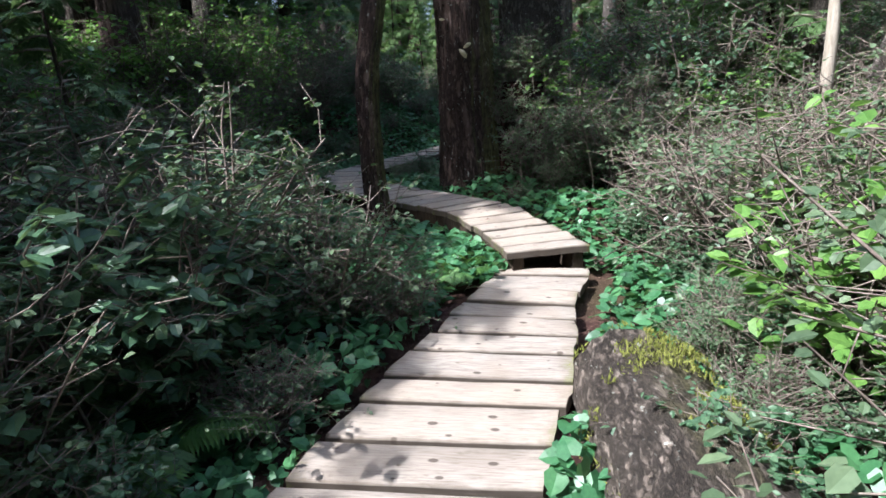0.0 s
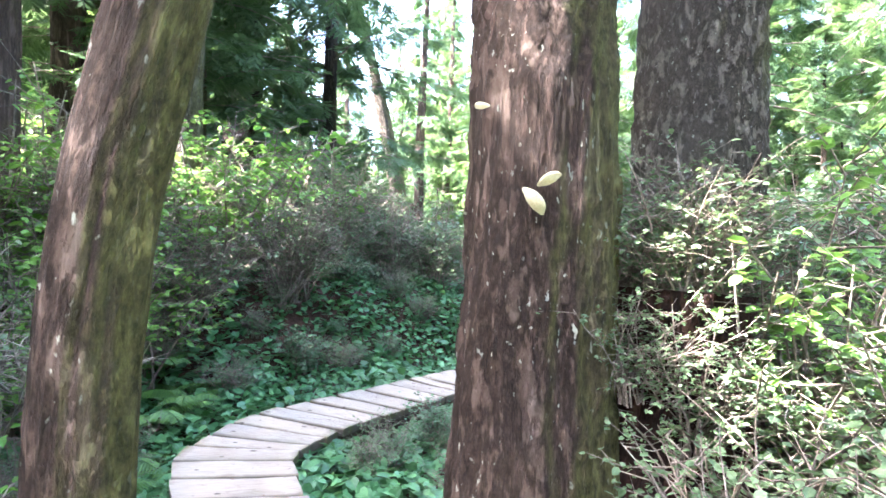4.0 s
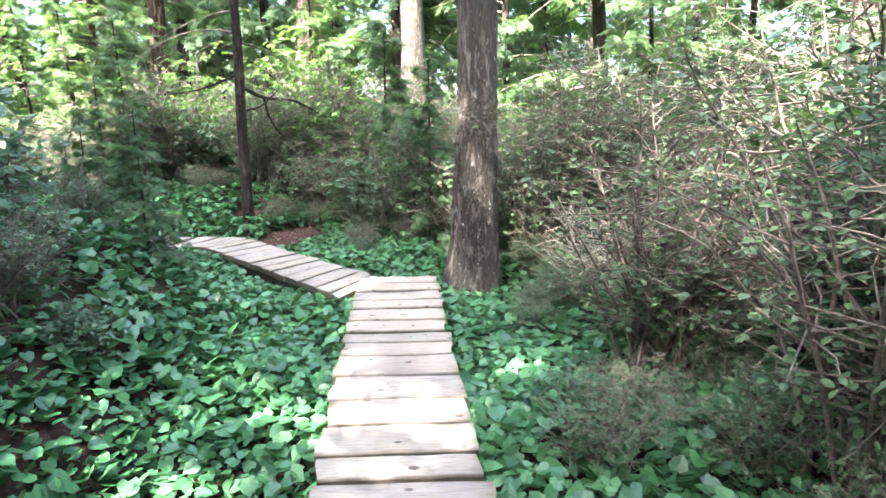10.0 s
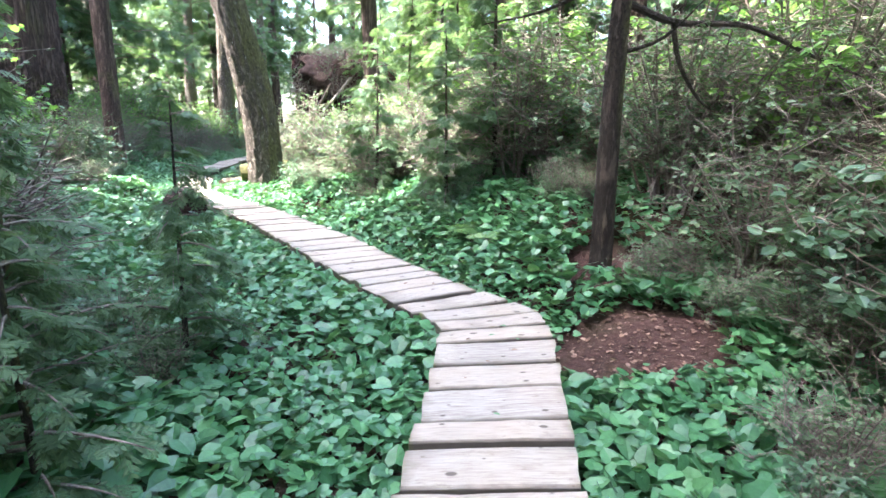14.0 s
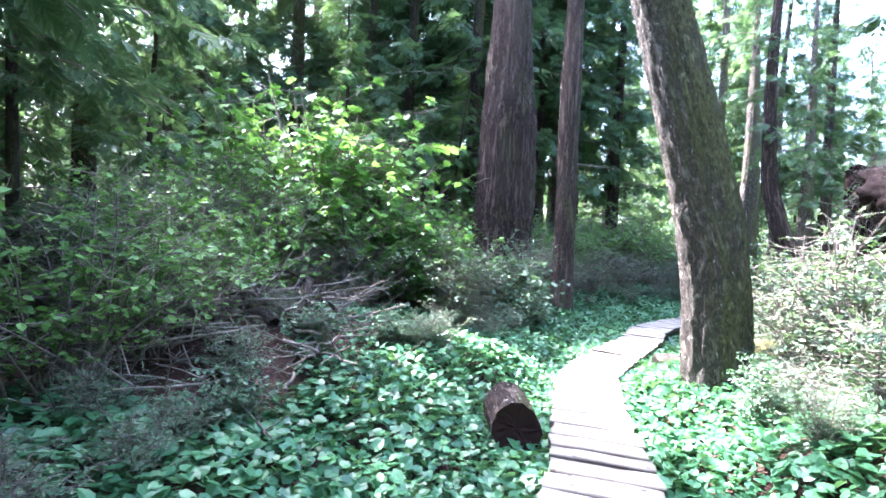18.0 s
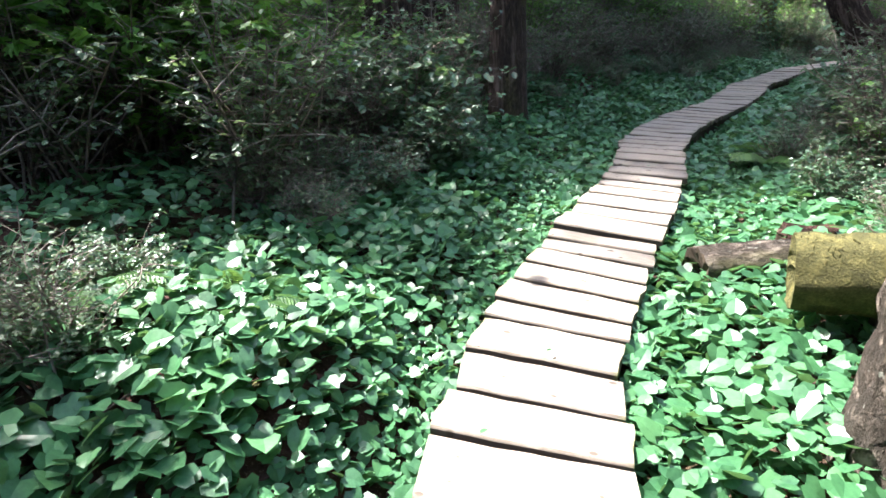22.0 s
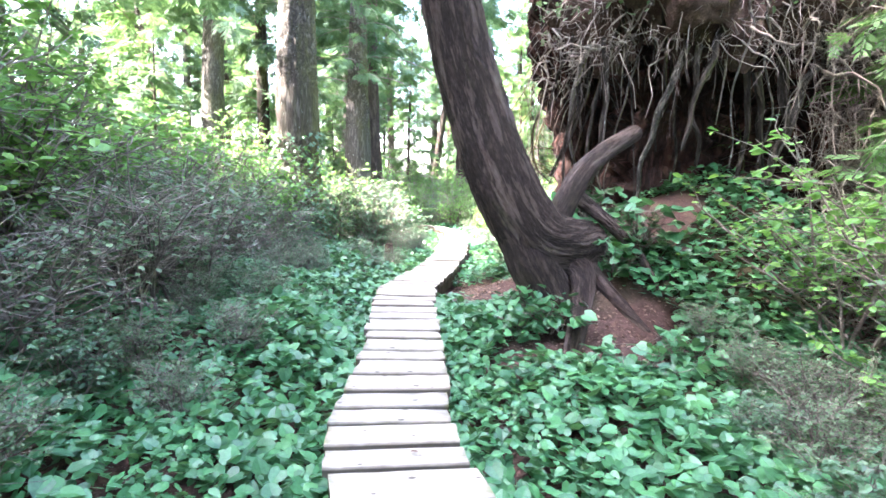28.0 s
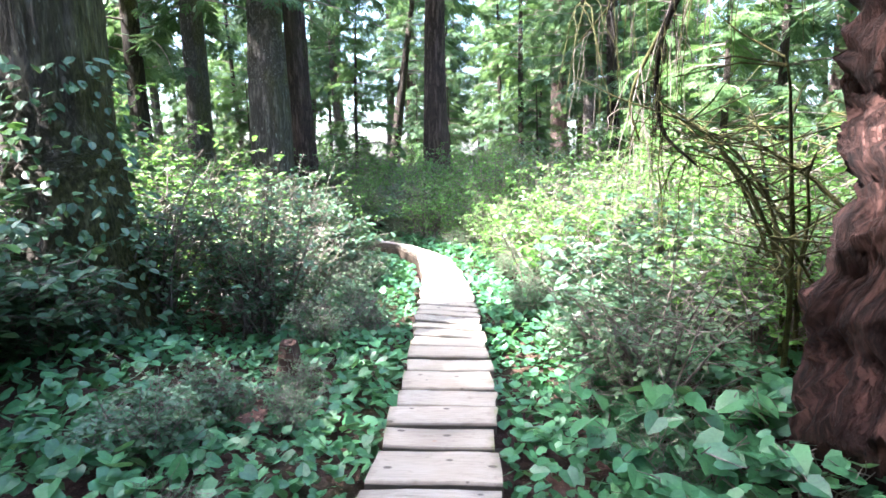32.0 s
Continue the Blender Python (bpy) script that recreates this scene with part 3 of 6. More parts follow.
# ---- trees ----
def trunk_arrays(points, radii, seed, sides=40, step=0.12, ridge=0.10, flare=0.0, lobes=5):
    """A furrowed trunk along a smooth line. Ridges run along the trunk and wander."""
    pts, rad = np.asarray(points, float), np.asarray(radii, float)
    run = np.concatenate([[0], np.cumsum(np.linalg.norm(np.diff(pts, axis=0), axis=1))])
    n = max(8, int(run[-1] / step))
    s = np.linspace(0, run[-1], n)
    # Catmull-Rom through the points
    ext = np.concatenate([[2 * pts[0] - pts[1]], pts, [2 * pts[-1] - pts[-2]]])
    k = np.clip(np.searchsorted(run, s, side="right") - 1, 0, len(pts) - 2)
    t = ((s - run[k]) / (run[k + 1] - run[k]))[:, None]
    p0, p1, p2, p3 = ext[k], ext[k + 1], ext[k + 2], ext[k + 3]
    c = 0.5 * (2 * p1 + (p2 - p0) * t + (2 * p0 - 5 * p1 + 4 * p2 - p3) * t**2 + (3 * p1 - p0 - 3 * p2 + p3) * t**3)
    r = np.interp(s, run, rad)
    d = np.gradient(c, axis=0)
    d /= np.linalg.norm(d, axis=1)[:, None]
    u = np.cross(d, np.array([[0.13, 1.0, 0.07]]))
    u /= np.linalg.norm(u, axis=1)[:, None]
    w = np.cross(d, u)
    a = np.arange(sides) / sides * 2 * np.pi
    rng = np.random.default_rng(seed)
    ph = rng.uniform(0, 6.28, 12)
    S, A = s[:, None], a[None]
    wob = 0.35 * np.sin(S * 0.9 + ph[0]) + 0.2 * np.sin(S * 2.3 + ph[1])
    rel = 0.45 * np.abs(np.sin(A * 6 + wob * 2 + ph[2])) + 0.35 * np.abs(np.sin(A * 10.5 + wob * 3 + 0.8 * np.sin(S * 1.7 + ph[3]) + ph[4]))
    rel = rel + 0.35 * np.sin(A * 17 + S * 3.1 + ph[5]) * np.sin(S * 5.3 + A * 3 + ph[6]) + 0.34 * rng.uniform(-1, 1, (n, sides))
    big = 0.06 * np.sin(A * 2 + S * 0.5 + ph[7]) + 0.05 * np.sin(A * 3 - S * 0.8 + ph[8])
    rr = r[:, None] * (1 + ridge * (rel - 0.5) + big)
    if flare:
        foot = np.exp(-S / 0.35)
        rr = rr * (1 + flare * foot * (0.6 + 0.6 * np.maximum(0, np.sin(A * lobes + ph[9]))**1.5))
    ring = c[:, None] + rr[..., None] * (np.cos(A)[..., None] * u[:, None] + np.sin(A)[..., None] * w[:, None])
    global GRAIN
    GRAIN = np.stack([r[:, None] * np.cos(A) + ph[10], r[:, None] * np.sin(A) + ph[11], S + 0 * A], -1).reshape(-1, 3)
    i, j = np.meshgrid(np.arange(n - 1), np.arange(sides), indexing="ij")
    a0, a1 = i * sides + j, i * sides + (j + 1) % sides
    return ring.reshape(-1, 3), np.stack([a0, a1, a1 + sides, a0 + sides], -1).reshape(-1, 4), c, r


def bough_arrays(rng, n_boughs, z_lo, z_hi, reach, sprays, size, droop=0.35, thick=0.02, top_taper=True, lower_bare=0.0):
    """Conifer boughs round a vertical trunk at the origin: limb tubes, and flat drooping sprays along them."""
    paths, radii, pos, head, tilt, sizes = [], [], [], [], [], []
    for b in range(n_boughs):
        f = (b + rng.uniform(0, 1)) / n_boughs
        z = z_lo + (z_hi - z_lo) * f
        length = reach * ((1 - 0.8 * f) if top_taper else 1.0) * rng.uniform(0.55, 1.1)
        a = rng.uniform(0, 6.283)
        s = np.linspace(0, 1, 6)
        out = length * s
        lift = rng.uniform(0.0, 0.4) * length * s - droop * rng.uniform(0.7, 1.5) * length * s**2
        sway = rng.uniform(-0.15, 0.15) * length * s**2
        x = np.cos(a) * out - np.sin(a) * sway
        y = np.sin(a) * out + np.cos(a) * sway
        pts = np.stack([x, y, z + lift], -1)
        paths.append(pts)
        radii.append(thick * (1 - 0.8 * s) * (0.5 + length / max(reach, 0.1)))
        m = max(3, int(sprays * length / reach))
        u = lower_bare + (1 - lower_bare) * rng.uniform(0.12, 1, m)
        base = np.stack([np.interp(u, s, pts[:, k]) for k in range(3)], -1)
        sidew = rng.choice([-1, 1], m)
        pos.append(base + rng.normal(0, 0.025 * reach, (m, 3)) * [1, 1, 0.6])
        head.append(a - np.pi / 2 + sidew * rng.uniform(0.3, 1.25, m))
        tilt.append(rng.uniform(-1.1, 0.15, m))
        sizes.append(size * rng.uniform(0.5, 1.25, m) * (1 - 0.35 * u))
    sv, sf = stems(paths, radii, 3)
    pos, head, tilt, sizes = map(np.concatenate, (pos, head, tilt, sizes))
    lv, lf = scatter(FEATHER, pos, head, tilt, rng.uniform(-0.5, 0.5, len(pos)), sizes)
    return sv, sf, lv, lf


def build_tree(label, at, points, radii, seed, bark, ridge=0.10, flare=0.25, crown=None, sides=44, stubs=0, kind_name="tree", side_branches=None, ivy=None):
    """A near tree: points and radii of its trunk from the foot up, in metres from the foot."""
    z0 = float(ground_z(np.array([at[0]]), np.array([at[1]]))[0])
    t = thing(kind_name, label, "tree", (at[0], at[1], z0))
    pts = np.asarray(points, float)
    pts[0, 2] -= 0.25
    if crown:
        radii = [*radii[:-1], 0.03]
    v, f, c, r = trunk_arrays(pts, radii, seed, sides=sides, step=0.075, ridge=ridge, flare=flare)
    bole = part("trunk", quads_mesh("trunk", v, f, MAT[bark], True), t)
    rng = np.random.default_rng(seed + 77)
    for _ in range(stubs):
        k = rng.integers(len(c) // 5, len(c) - 2)
        a = rng.uniform(0, 6.28)
        length = rng.uniform(0.2, 0.9)
        d = np.array([np.cos(a), np.sin(a), rng.uniform(-0.25, 0.15)])
        p0 = c[k] + d * r[k] * 0.7
        v, f = stems([[p0, p0 + d * length * 0.5 + rng.normal(0, 0.03, 3), p0 + d * length + rng.normal(0, 0.07, 3)]], [[0.018, 0.012, 0.004]], 5)
        part("dead_branch", quads_mesh("dead_branch", v, f, MAT["twig"], True), bole, "dead grey branch stub")
    if side_branches:
        for line, rad in side_branches:
            v, f, _, _ = trunk_arrays(np.array(line) - np.array([at[0], at[1], z0]), rad, seed + 3, sides=8, step=0.06, ridge=0.12)
            part("side_branch", quads_mesh("side_branch", v, f, MAT["bark_dark"], True), bole, "bare crooked side branch")
    if ivy:
        n, top_z = ivy
        zz = top_z * rng.uniform(0, 1, n)**1.4
        aa = rng.uniform(0, 6.283, n)
        cc = np.stack([np.interp(zz, c[:, 2], c[:, 0]), np.interp(zz, c[:, 2], c[:, 1]), zz], -1)
        rr = np.interp(zz, c[:, 2], r) * 1.08 + np.abs(rng.normal(0, 0.16, n)) * (1.2 - zz / top_z)
        pos = cc + np.stack([np.cos(aa) * rr, np.sin(aa) * rr, 0 * zz], -1)
        lv, lf = scatter(OVAL, pos, aa - np.pi / 2 + rng.normal(0, 0.6, n), rng.normal(-0.5, 0.4, n), rng.normal(0, 0.4, n), rng.uniform(0.05, 0.11, n))
        tagged(part("climbing_leaves", quads_mesh("climbing_leaves", lv, lf, MAT["salal"]), bole, "dark leaves climbing the trunk"), kind="stuff")
    if crown:
        top = c[-1]
        sv, sf, lv, lf = bough_arrays(rng, **crown)
        lo, hi = crown["z_lo"], crown["z_hi"]
        def bend(p):
            z = np.clip(p[:, 2], c[0, 2], c[-1, 2])
            p = p.copy()
            p[:, 0] += np.interp(z, c[:, 2], c[:, 0])
            p[:, 1] += np.interp(z, c[:, 2], c[:, 1])
            return p
        tagged(part("branchwork", quads_mesh("branchwork", bend(sv), sf, MAT["twig"], True), t), kind="stuff")
        tagged(part("crown", quads_mesh("crown", bend(lv), lf, MAT["needles"]), t, "drooping dark green needle boughs"), kind="stuff")
    return t


def conifer_model(seed, height, radius, bark, crown_lo, reach, boughs, sprays, size, needles="needles", lean=0.0, name="conifer"):
    rng = np.random.default_rng(seed)
    t = thing(name, "tall straight conifer with a dark trunk and drooping green boughs", "tree", group="forest conifers")
    zs = np.linspace(0, height, 7)
    pts = np.stack([lean * (zs / height)**1.5 * height + 0.06 * np.sin(zs * 0.4 + seed), 0.08 * np.sin(zs * 0.3 + seed * 2), zs - 0.3], -1)
    rad = radius * (1 - 0.8 * zs / height)
    rad[0] *= 1.25
    v, f, c, r = trunk_arrays(pts, rad, seed, sides=18, step=0.5, ridge=0.09)
    part("trunk", quads_mesh("trunk", v, f, MAT[bark], True), t)
    sv, sf, lv, lf = bough_arrays(rng, boughs, crown_lo, height * 1.0, reach, sprays, size, thick=0.02)
    for arr in (sv, lv):
        arr[:, 0] += np.interp(arr[:, 2], c[:, 2], c[:, 0])
        arr[:, 1] += np.interp(arr[:, 2], c[:, 2], c[:, 1])
    tagged(part("branchwork", quads_mesh("branchwork", sv, sf, MAT["twig"], True), t), kind="stuff")
    tagged(part("crown", quads_mesh("crown", lv, lf, MAT[needles]), t), kind="stuff")
    return t


# ---- shrubs ----
def shrub_arrays(rng, height, spread, stems_n, leaf, leaves_per, leaf_size, twist=0.35, twigs=5, bare=0.3, arch=0.3):
    paths, radii, pos, head, tilt, size = [], [], [], [], [], []
    for _ in range(stems_n):
        a, out = rng.uniform(0, 6.283), spread * math.sqrt(rng.uniform(0.02, 1))
        h = height * rng.uniform(0.55, 1.1) * (1 - 0.35 * (out / spread)**2)
        s = np.linspace(0, 1, 6)
        b = rng.normal(0, 0.16 * spread, 2)
        x = b[0] + np.cos(a) * out * s**1.3 + twist * 0.12 * np.cumsum(rng.normal(0, 0.5, 6))
        y = b[1] + np.sin(a) * out * s**1.3 + twist * 0.12 * np.cumsum(rng.normal(0, 0.5, 6))
        z = h * (s - arch * 0.25 * s**3)
        main = np.stack([x, y, z - 0.04], -1)
        paths.append(main)
        radii.append(np.linspace(0.011, 0.003, 6) * (0.6 + height / 2))
        for _ in range(twigs):
            u = rng.uniform(0.25, 1.0)
            p = np.array([np.interp(u, s, main[:, k]) for k in range(3)])
            ta = rng.uniform(0, 6.283)
            ln = rng.uniform(0.12, 0.36) * (0.6 + 0.5 * height)
            d = np.array([np.cos(ta), np.sin(ta), rng.uniform(-0.25, 0.75)])
            q = np.stack([p, p + d * ln * 0.55 + rng.normal(0, 0.02, 3), p + d * ln + rng.normal(0, 0.04, 3)])
            paths.append(q)
            radii.append(np.array([0.0048, 0.0034, 0.0018]) * (0.7 + 0.3 * height))
            if u > bare:
                m = rng.poisson(leaves_per)
                w = rng.uniform(0.1, 1.05, m)
                base = np.stack([np.interp(w, [0, 0.5, 1], q[:, k]) for k in range(3)], -1)
                pos.append(base + rng.normal(0, 0.012, (m, 3)))
                head.append(ta - np.pi / 2 + rng.choice([-1, 1], m) * rng.uniform(0.2, 1.5, m))
                tilt.append(rng.uniform(-0.7, 0.45, m))
                size.append(leaf_size * rng.uniform(0.55, 1.2, m))
    sv, sf = stems(paths, radii, 3)
    pos, head, tilt, size = map(np.concatenate, (pos, head, tilt, size))
    lv, lf = scatter(leaf, pos, head, tilt, rng.uniform(-0.7, 0.7, len(pos)), size)
    return sv, sf, lv, lf


def shrub_model(name, label, mat, seed, group, wood="twig", **kw):
    rng = np.random.default_rng(seed)
    sv, sf, lv, lf = shrub_arrays(rng, **kw)
    t = thing(name, label, "shrub", group=group)
    tagged(part("twig_tangle", quads_mesh("twig_tangle", sv, sf, MAT[wood], True), t, "thin brown stems and twigs"), kind="stuff")
    tagged(part("foliage", quads_mesh("foliage", lv, lf, MAT[mat]), t), kind="stuff")
    return t


def fern_model(seed, fronds, length, name="sword_fern"):
    rng = np.random.default_rng(seed)
    t = thing(name, "green fern with arching toothed fronds among ground leaves", "fern", group="ferns")
    for k in range(fronds):
        a = k / fronds * 6.283 + rng.uniform(-0.3, 0.3)
        ln = length * rng.uniform(0.7, 1.1)
        s = np.linspace(0, 1, 9)
        out, up = ln * (0.25 * s + 0.6 * s**1.4), ln * (0.95 * s - 0.72 * s**2)
        rib = np.stack([np.cos(a) * out, np.sin(a) * out, up], -1)
        v, f = stems([rib], [np.linspace(0.004, 0.001, 9)], 4)
        m = 24
        u = np.repeat(np.linspace(0.12, 0.98, m), 2)
        base = np.stack([np.interp(u, s, rib[:, i]) for i in range(3)], -1)
        sd = np.tile([-1.0, 1.0], m)
        hd = a - np.pi / 2 + sd * (1.25 - 0.35 * u)
        sz = ln * 0.23 * np.sin(np.pi * np.clip(u * 0.9 + 0.1, 0, 1))**0.8 * rng.uniform(0.85, 1.1, 2 * m) + 0.01
        lv, lf = scatter(LANCE, base, hd, np.full(2 * m, -0.15) - 0.3 * u, sd * 0.25, sz)
        me = quads_mesh("frond", np.concatenate([v, lv]), np.concatenate([f, lf + len(v)]), MAT["fern"])
        part("frond", me, t)
    return t


def hide_model(t):
    """Moves a model far below; its copies are what shows."""
    for o in (t, *t.children_recursive):
        bpy.data.objects.remove(o)


build_boardwalk(LOWER, -0.17, 1, "lower boardwalk of wide pale split planks on the ground")
build_boardwalk(FIRST, 0.0, 2, "raised boardwalk of pale split cedar planks on log stringers")
build_boardwalk(SECOND, -0.02, 3, "boardwalk of pale cedar planks bending through green ground leaves")
build_boardwalk(THIRD, 0.0, 4, "long straight boardwalk of worn pale cedar planks", worn=1.35)
build_boardwalk(FOURTH, -0.015, 5, "narrow sunlit boardwalk of bleached planks winding into the trees")

# ---- the trees beside the walk ----
HIGH = dict(n_boughs=34, z_lo=9.0, z_hi=15.0, reach=2.4, sprays=36, size=0.45)
TALL = dict(n_boughs=50, z_lo=4.2, z_hi=14.5, reach=2.8, sprays=36, size=0.45)
build_tree("large reddish-barked tree with bracket fungus and moss beside the boardwalk", (1.75, 8.32),
           [(0, 0, 0), (0.0, 0.02, 1.0), (0.0, 0.02, 2.2), (-0.04, 0.05, 5), (-0.1, 0.1, 14)], [0.37, 0.34, 0.32, 0.29, 0.12], 11, "bark_red", 0.10, 0.35, TALL, 64)
build_tree("leaning reddish-brown tree trunk beside the raised boardwalk", (0.43, 7.1),
           [(0.0, 0, 0), (-0.03, 0.0, 0.8), (0.0, 0.0, 1.6), (0.13, 0.02, 2.3), (0.42, 0.1, 3.6), (0.8, 0.2, 5.5), (1.3, 0.4, 12)], [0.13, 0.114, 0.112, 0.112, 0.12, 0.11, 0.05], 12, "bark_red", 0.09, 0.2, HIGH, 60)
build_tree("grey furrowed spruce trunk partly covered with moss", (3.05, 9.45),
           [(0, 0, 0), (0.0, 0, 2), (0.02, 0, 5), (0.05, 0.05, 15)], [0.46, 0.40, 0.36, 0.15], 13, "bark_grey", 0.10, 0.25, TALL, 52)
build_tree("brown spruce with a flared mossy foot at the boardwalk's corner", (6.10, 15.82),
           [(-0.03, 0, 0), (0.02, 0.0, 0.6), (0.06, 0.0, 1.6), (0.08, 0, 3.4), (0.1, 0, 13)], [0.30, 0.235, 0.215, 0.20, 0.09], 14, "bark_grey", 0.10, 0.5, TALL, 56)
build_tree("slim young tree with bare crooked side branches", (5.78, 20.4),
           [(0, 0, 0), (0.02, 0, 1.5), (0.05, 0, 3.2), (0.0, 0, 8)], [0.085, 0.075, 0.066, 0.03], 15, "bark_dark", 0.05, 0.15,
           dict(n_boughs=26, z_lo=2.6, z_hi=8, reach=1.9, sprays=26, size=0.3), 20, 3,
           side_branches=[([(5.80, 20.42, 2.15), (6.2, 20.4, 1.98), (6.68, 20.3, 1.93), (7.1, 20.2, 1.72), (7.4, 20.05, 1.55)], [0.03, 0.026, 0.02, 0.014, 0.006]),
                          ([(6.2, 20.4, 1.98), (6.27, 20.42, 1.70), (6.42, 20.4, 1.44), (6.6, 20.4, 1.3)], [0.022, 0.018, 0.012, 0.005]),
                          ([(5.78, 20.4, 2.3), (5.26, 20.45, 2.08), (4.8, 20.5, 1.99)], [0.022, 0.013, 0.005]),
                          ([(5.79, 20.4, 1.75), (6.1, 20.3, 1.85), (6.35, 20.2, 2.1)], [0.018, 0.012, 0.005])])
build_tree("thick mossy spruce leaning over the boardwalk", (0.58, 26.8),
           [(-0.08, 0.04, 0), (-0.04, -0.06, 0.5), (-0.09, -0.22, 1.6), (-0.41, -0.57, 3.4), (-1.0, -1.1, 6.2), (-2.2, -2.2, 11)], [0.32, 0.31, 0.295, 0.265, 0.22, 0.11], 16, "bark_moss", 0.10, 0.12,
           dict(n_boughs=30, z_lo=6.5, z_hi=11, reach=2.2, sprays=30, size=0.4), 64)
build_tree("massive old cedar with a hollow dark foot and stringy bark", (-6.82, 30.14),
           [(0, 0, 0), (0.0, 0, 1.4), (0.0, 0, 4), (0.0, 0, 16)], [0.76, 0.66, 0.63, 0.48], 17, "bark_cedar", 0.13, 0.3, HIGH, 64, 2)
build_tree("straight brown hemlock trunk standing beside an old cedar", (-4.77, 30.09),
           [(0, 0, 0), (0.0, 0, 2), (0.0, 0, 5), (0.05, 0, 15)], [0.25, 0.205, 0.20, 0.09], 18, "bark_cedar", 0.08, 0.3, HIGH, 40, 7)
build_tree("mossy spruce trunk wrapped by ivy-like shrubs at its foot", (-8.2, 44.3),
           [(0, 0, 0), (0.02, 0, 1.2), (0.0, 0, 3), (-0.02, 0, 14)], [0.56, 0.42, 0.38, 0.16], 19, "bark_moss", 0.11, 0.45, HIGH, 56, ivy=(1300, 2.2))
build_tree("pale-sided tall cedar trunk standing back among the trees", (-8.9, 51.0),
           [(0, 0, 0), (0, 0, 3), (0.05, 0, 16)], [0.42, 0.36, 0.14], 20, "bark_grey", 0.09, 0.25, TALL, 32)
build_tree("slim leaning trunk beyond the boardwalk's end", (-7.4, 59.0),
           [(-0.4, 0, 0), (0.0, 0, 3), (0.9, 0, 9)], [0.18, 0.15, 0.06], 21, "bark_dark", 0.06, 0.2, dict(n_boughs=30, z_lo=4, z_hi=9, reach=2, sprays=26, size=0.4), 20)
build_tree("bleached bare dead trunk standing in the brush", (6.32, 7.72),
           [(0, 0, 0), (0.02, 0, 1.6), (0.0, 0.02, 5.4)], [0.20, 0.17, 0.12], 22, "bark_grey", 0.08, 0.15, None, 20, 2)
build_tree("thin bleached snag standing in the brush", (5.17, 6.3), [(0, 0, 0), (0.03, 0.02, 1.1), (0.0, 0.0, 2.0), (-0.06, 0.03, 2.45)], [0.075, 0.065, 0.055, 0.02], 24, "bare", 0.10, 0.1, None, 16, 3)
build_tree("leaning grey snag with a broken top in the brush", (5.86, 6.43), [(0, 0, 0), (0.03, -0.02, 1.2), (0.16, -0.08, 1.9), (0.22, -0.1, 2.5)], [0.10, 0.085, 0.075, 0.03], 25, "bark_grey", 0.10, 0.1, None, 16, 2)
build_tree("grey trunk in the sunlit brush", (8.0, 11.4), [(0, 0, 0), (0, 0, 3), (0.1, 0, 14)], [0.28, 0.24, 0.1], 23, "bark_grey", 0.08, 0.2, TALL, 28)


# ---- forest conifers behind ----
TRUNKS = np.array([(1.75, 8.32), (0.47, 7.0), (3.05, 9.45), (6.10, 15.82), (5.78, 20.4), (0.58, 26.8), (-6.82, 30.14), (-4.77, 30.09), (-8.2, 44.30),
                   (-8.9, 51.0), (-7.4, 59.0), (8.2, 5.2), (8.0, 11.4), (-2.2, 41.2)])
# places that the sun reaches through gaps between the crowns
LIT = [(0.7, 3.9), (1.4, 5.2), (3.0, 4.2), (-0.5, 25.8), (-1.3, 27.6), (-0.4, 28.6), (0.3, 29.4), (-1.9, 29.2), (-5.2, 44.2), (-5.3, 46.6), (-4.2, 13.0), (-6.0, 25.3)]


def in_sun_lane(x, y, reach=3.4, tall=20.0):
    """Whether a crown that stands here would take the sun from one of the lit places."""
    flat = math.hypot(sun_dir.x, sun_dir.y)
    for lx, ly in LIT:
        dx, dy = x - lx, y - ly
        far = (dx * sun_dir.x + dy * sun_dir.y) / flat
        up = far * sun_dir.z / flat
        if far > 0.8 and up < tall and abs(dx * sun_dir.y - dy * sun_dir.x) / flat < 0.35 + 0.7 * reach * (1 - up / tall):
            return True
    return False


rng = np.random.default_rng(5)
conifers = [conifer_model(31, 17, 0.22, "bark_dark", 3.0, 3.3, 92, 50, 0.66),
            conifer_model(32, 20, 0.28, "bark_grey", 5.0, 3.7, 88, 52, 0.72, lean=0.03),
            conifer_model(33, 14, 0.13, "bark_dark", 1.4, 2.4, 84, 42, 0.52, "needles_lit", lean=-0.05),
            conifer_model(34, 22, 0.32, "bark_cedar", 5.5, 3.4, 80, 48, 0.68)]
young = [conifer_model(35, 6.5, 0.07, "bark_dark", 0.3, 1.7, 54, 40, 0.42, "needles_lit", lean=0.04, name="young_conifer"),
         conifer_model(36, 4.2, 0.05, "bark_dark", 0.15, 1.4, 44, 40, 0.36, "needles", lean=-0.03, name="young_conifer"),
         conifer_model(37, 8.5, 0.10, "bark_dark", 0.8, 2.1, 60, 42, 0.46, "needles", lean=0.02, name="young_conifer")]
for c in young:
    tagged(c, "young hemlock with soft drooping green boughs down to the brush", group="young hemlocks")
spots = []


def kept_treeless(x, y):
    """The wedge behind the old cedar and the hemlock, cleared to fit the camera's view. One more spot is cleared for
    sun.
    """
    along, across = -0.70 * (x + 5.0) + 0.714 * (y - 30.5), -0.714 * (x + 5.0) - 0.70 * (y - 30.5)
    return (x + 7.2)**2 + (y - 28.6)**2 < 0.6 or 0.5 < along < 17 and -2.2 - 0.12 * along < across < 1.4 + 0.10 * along


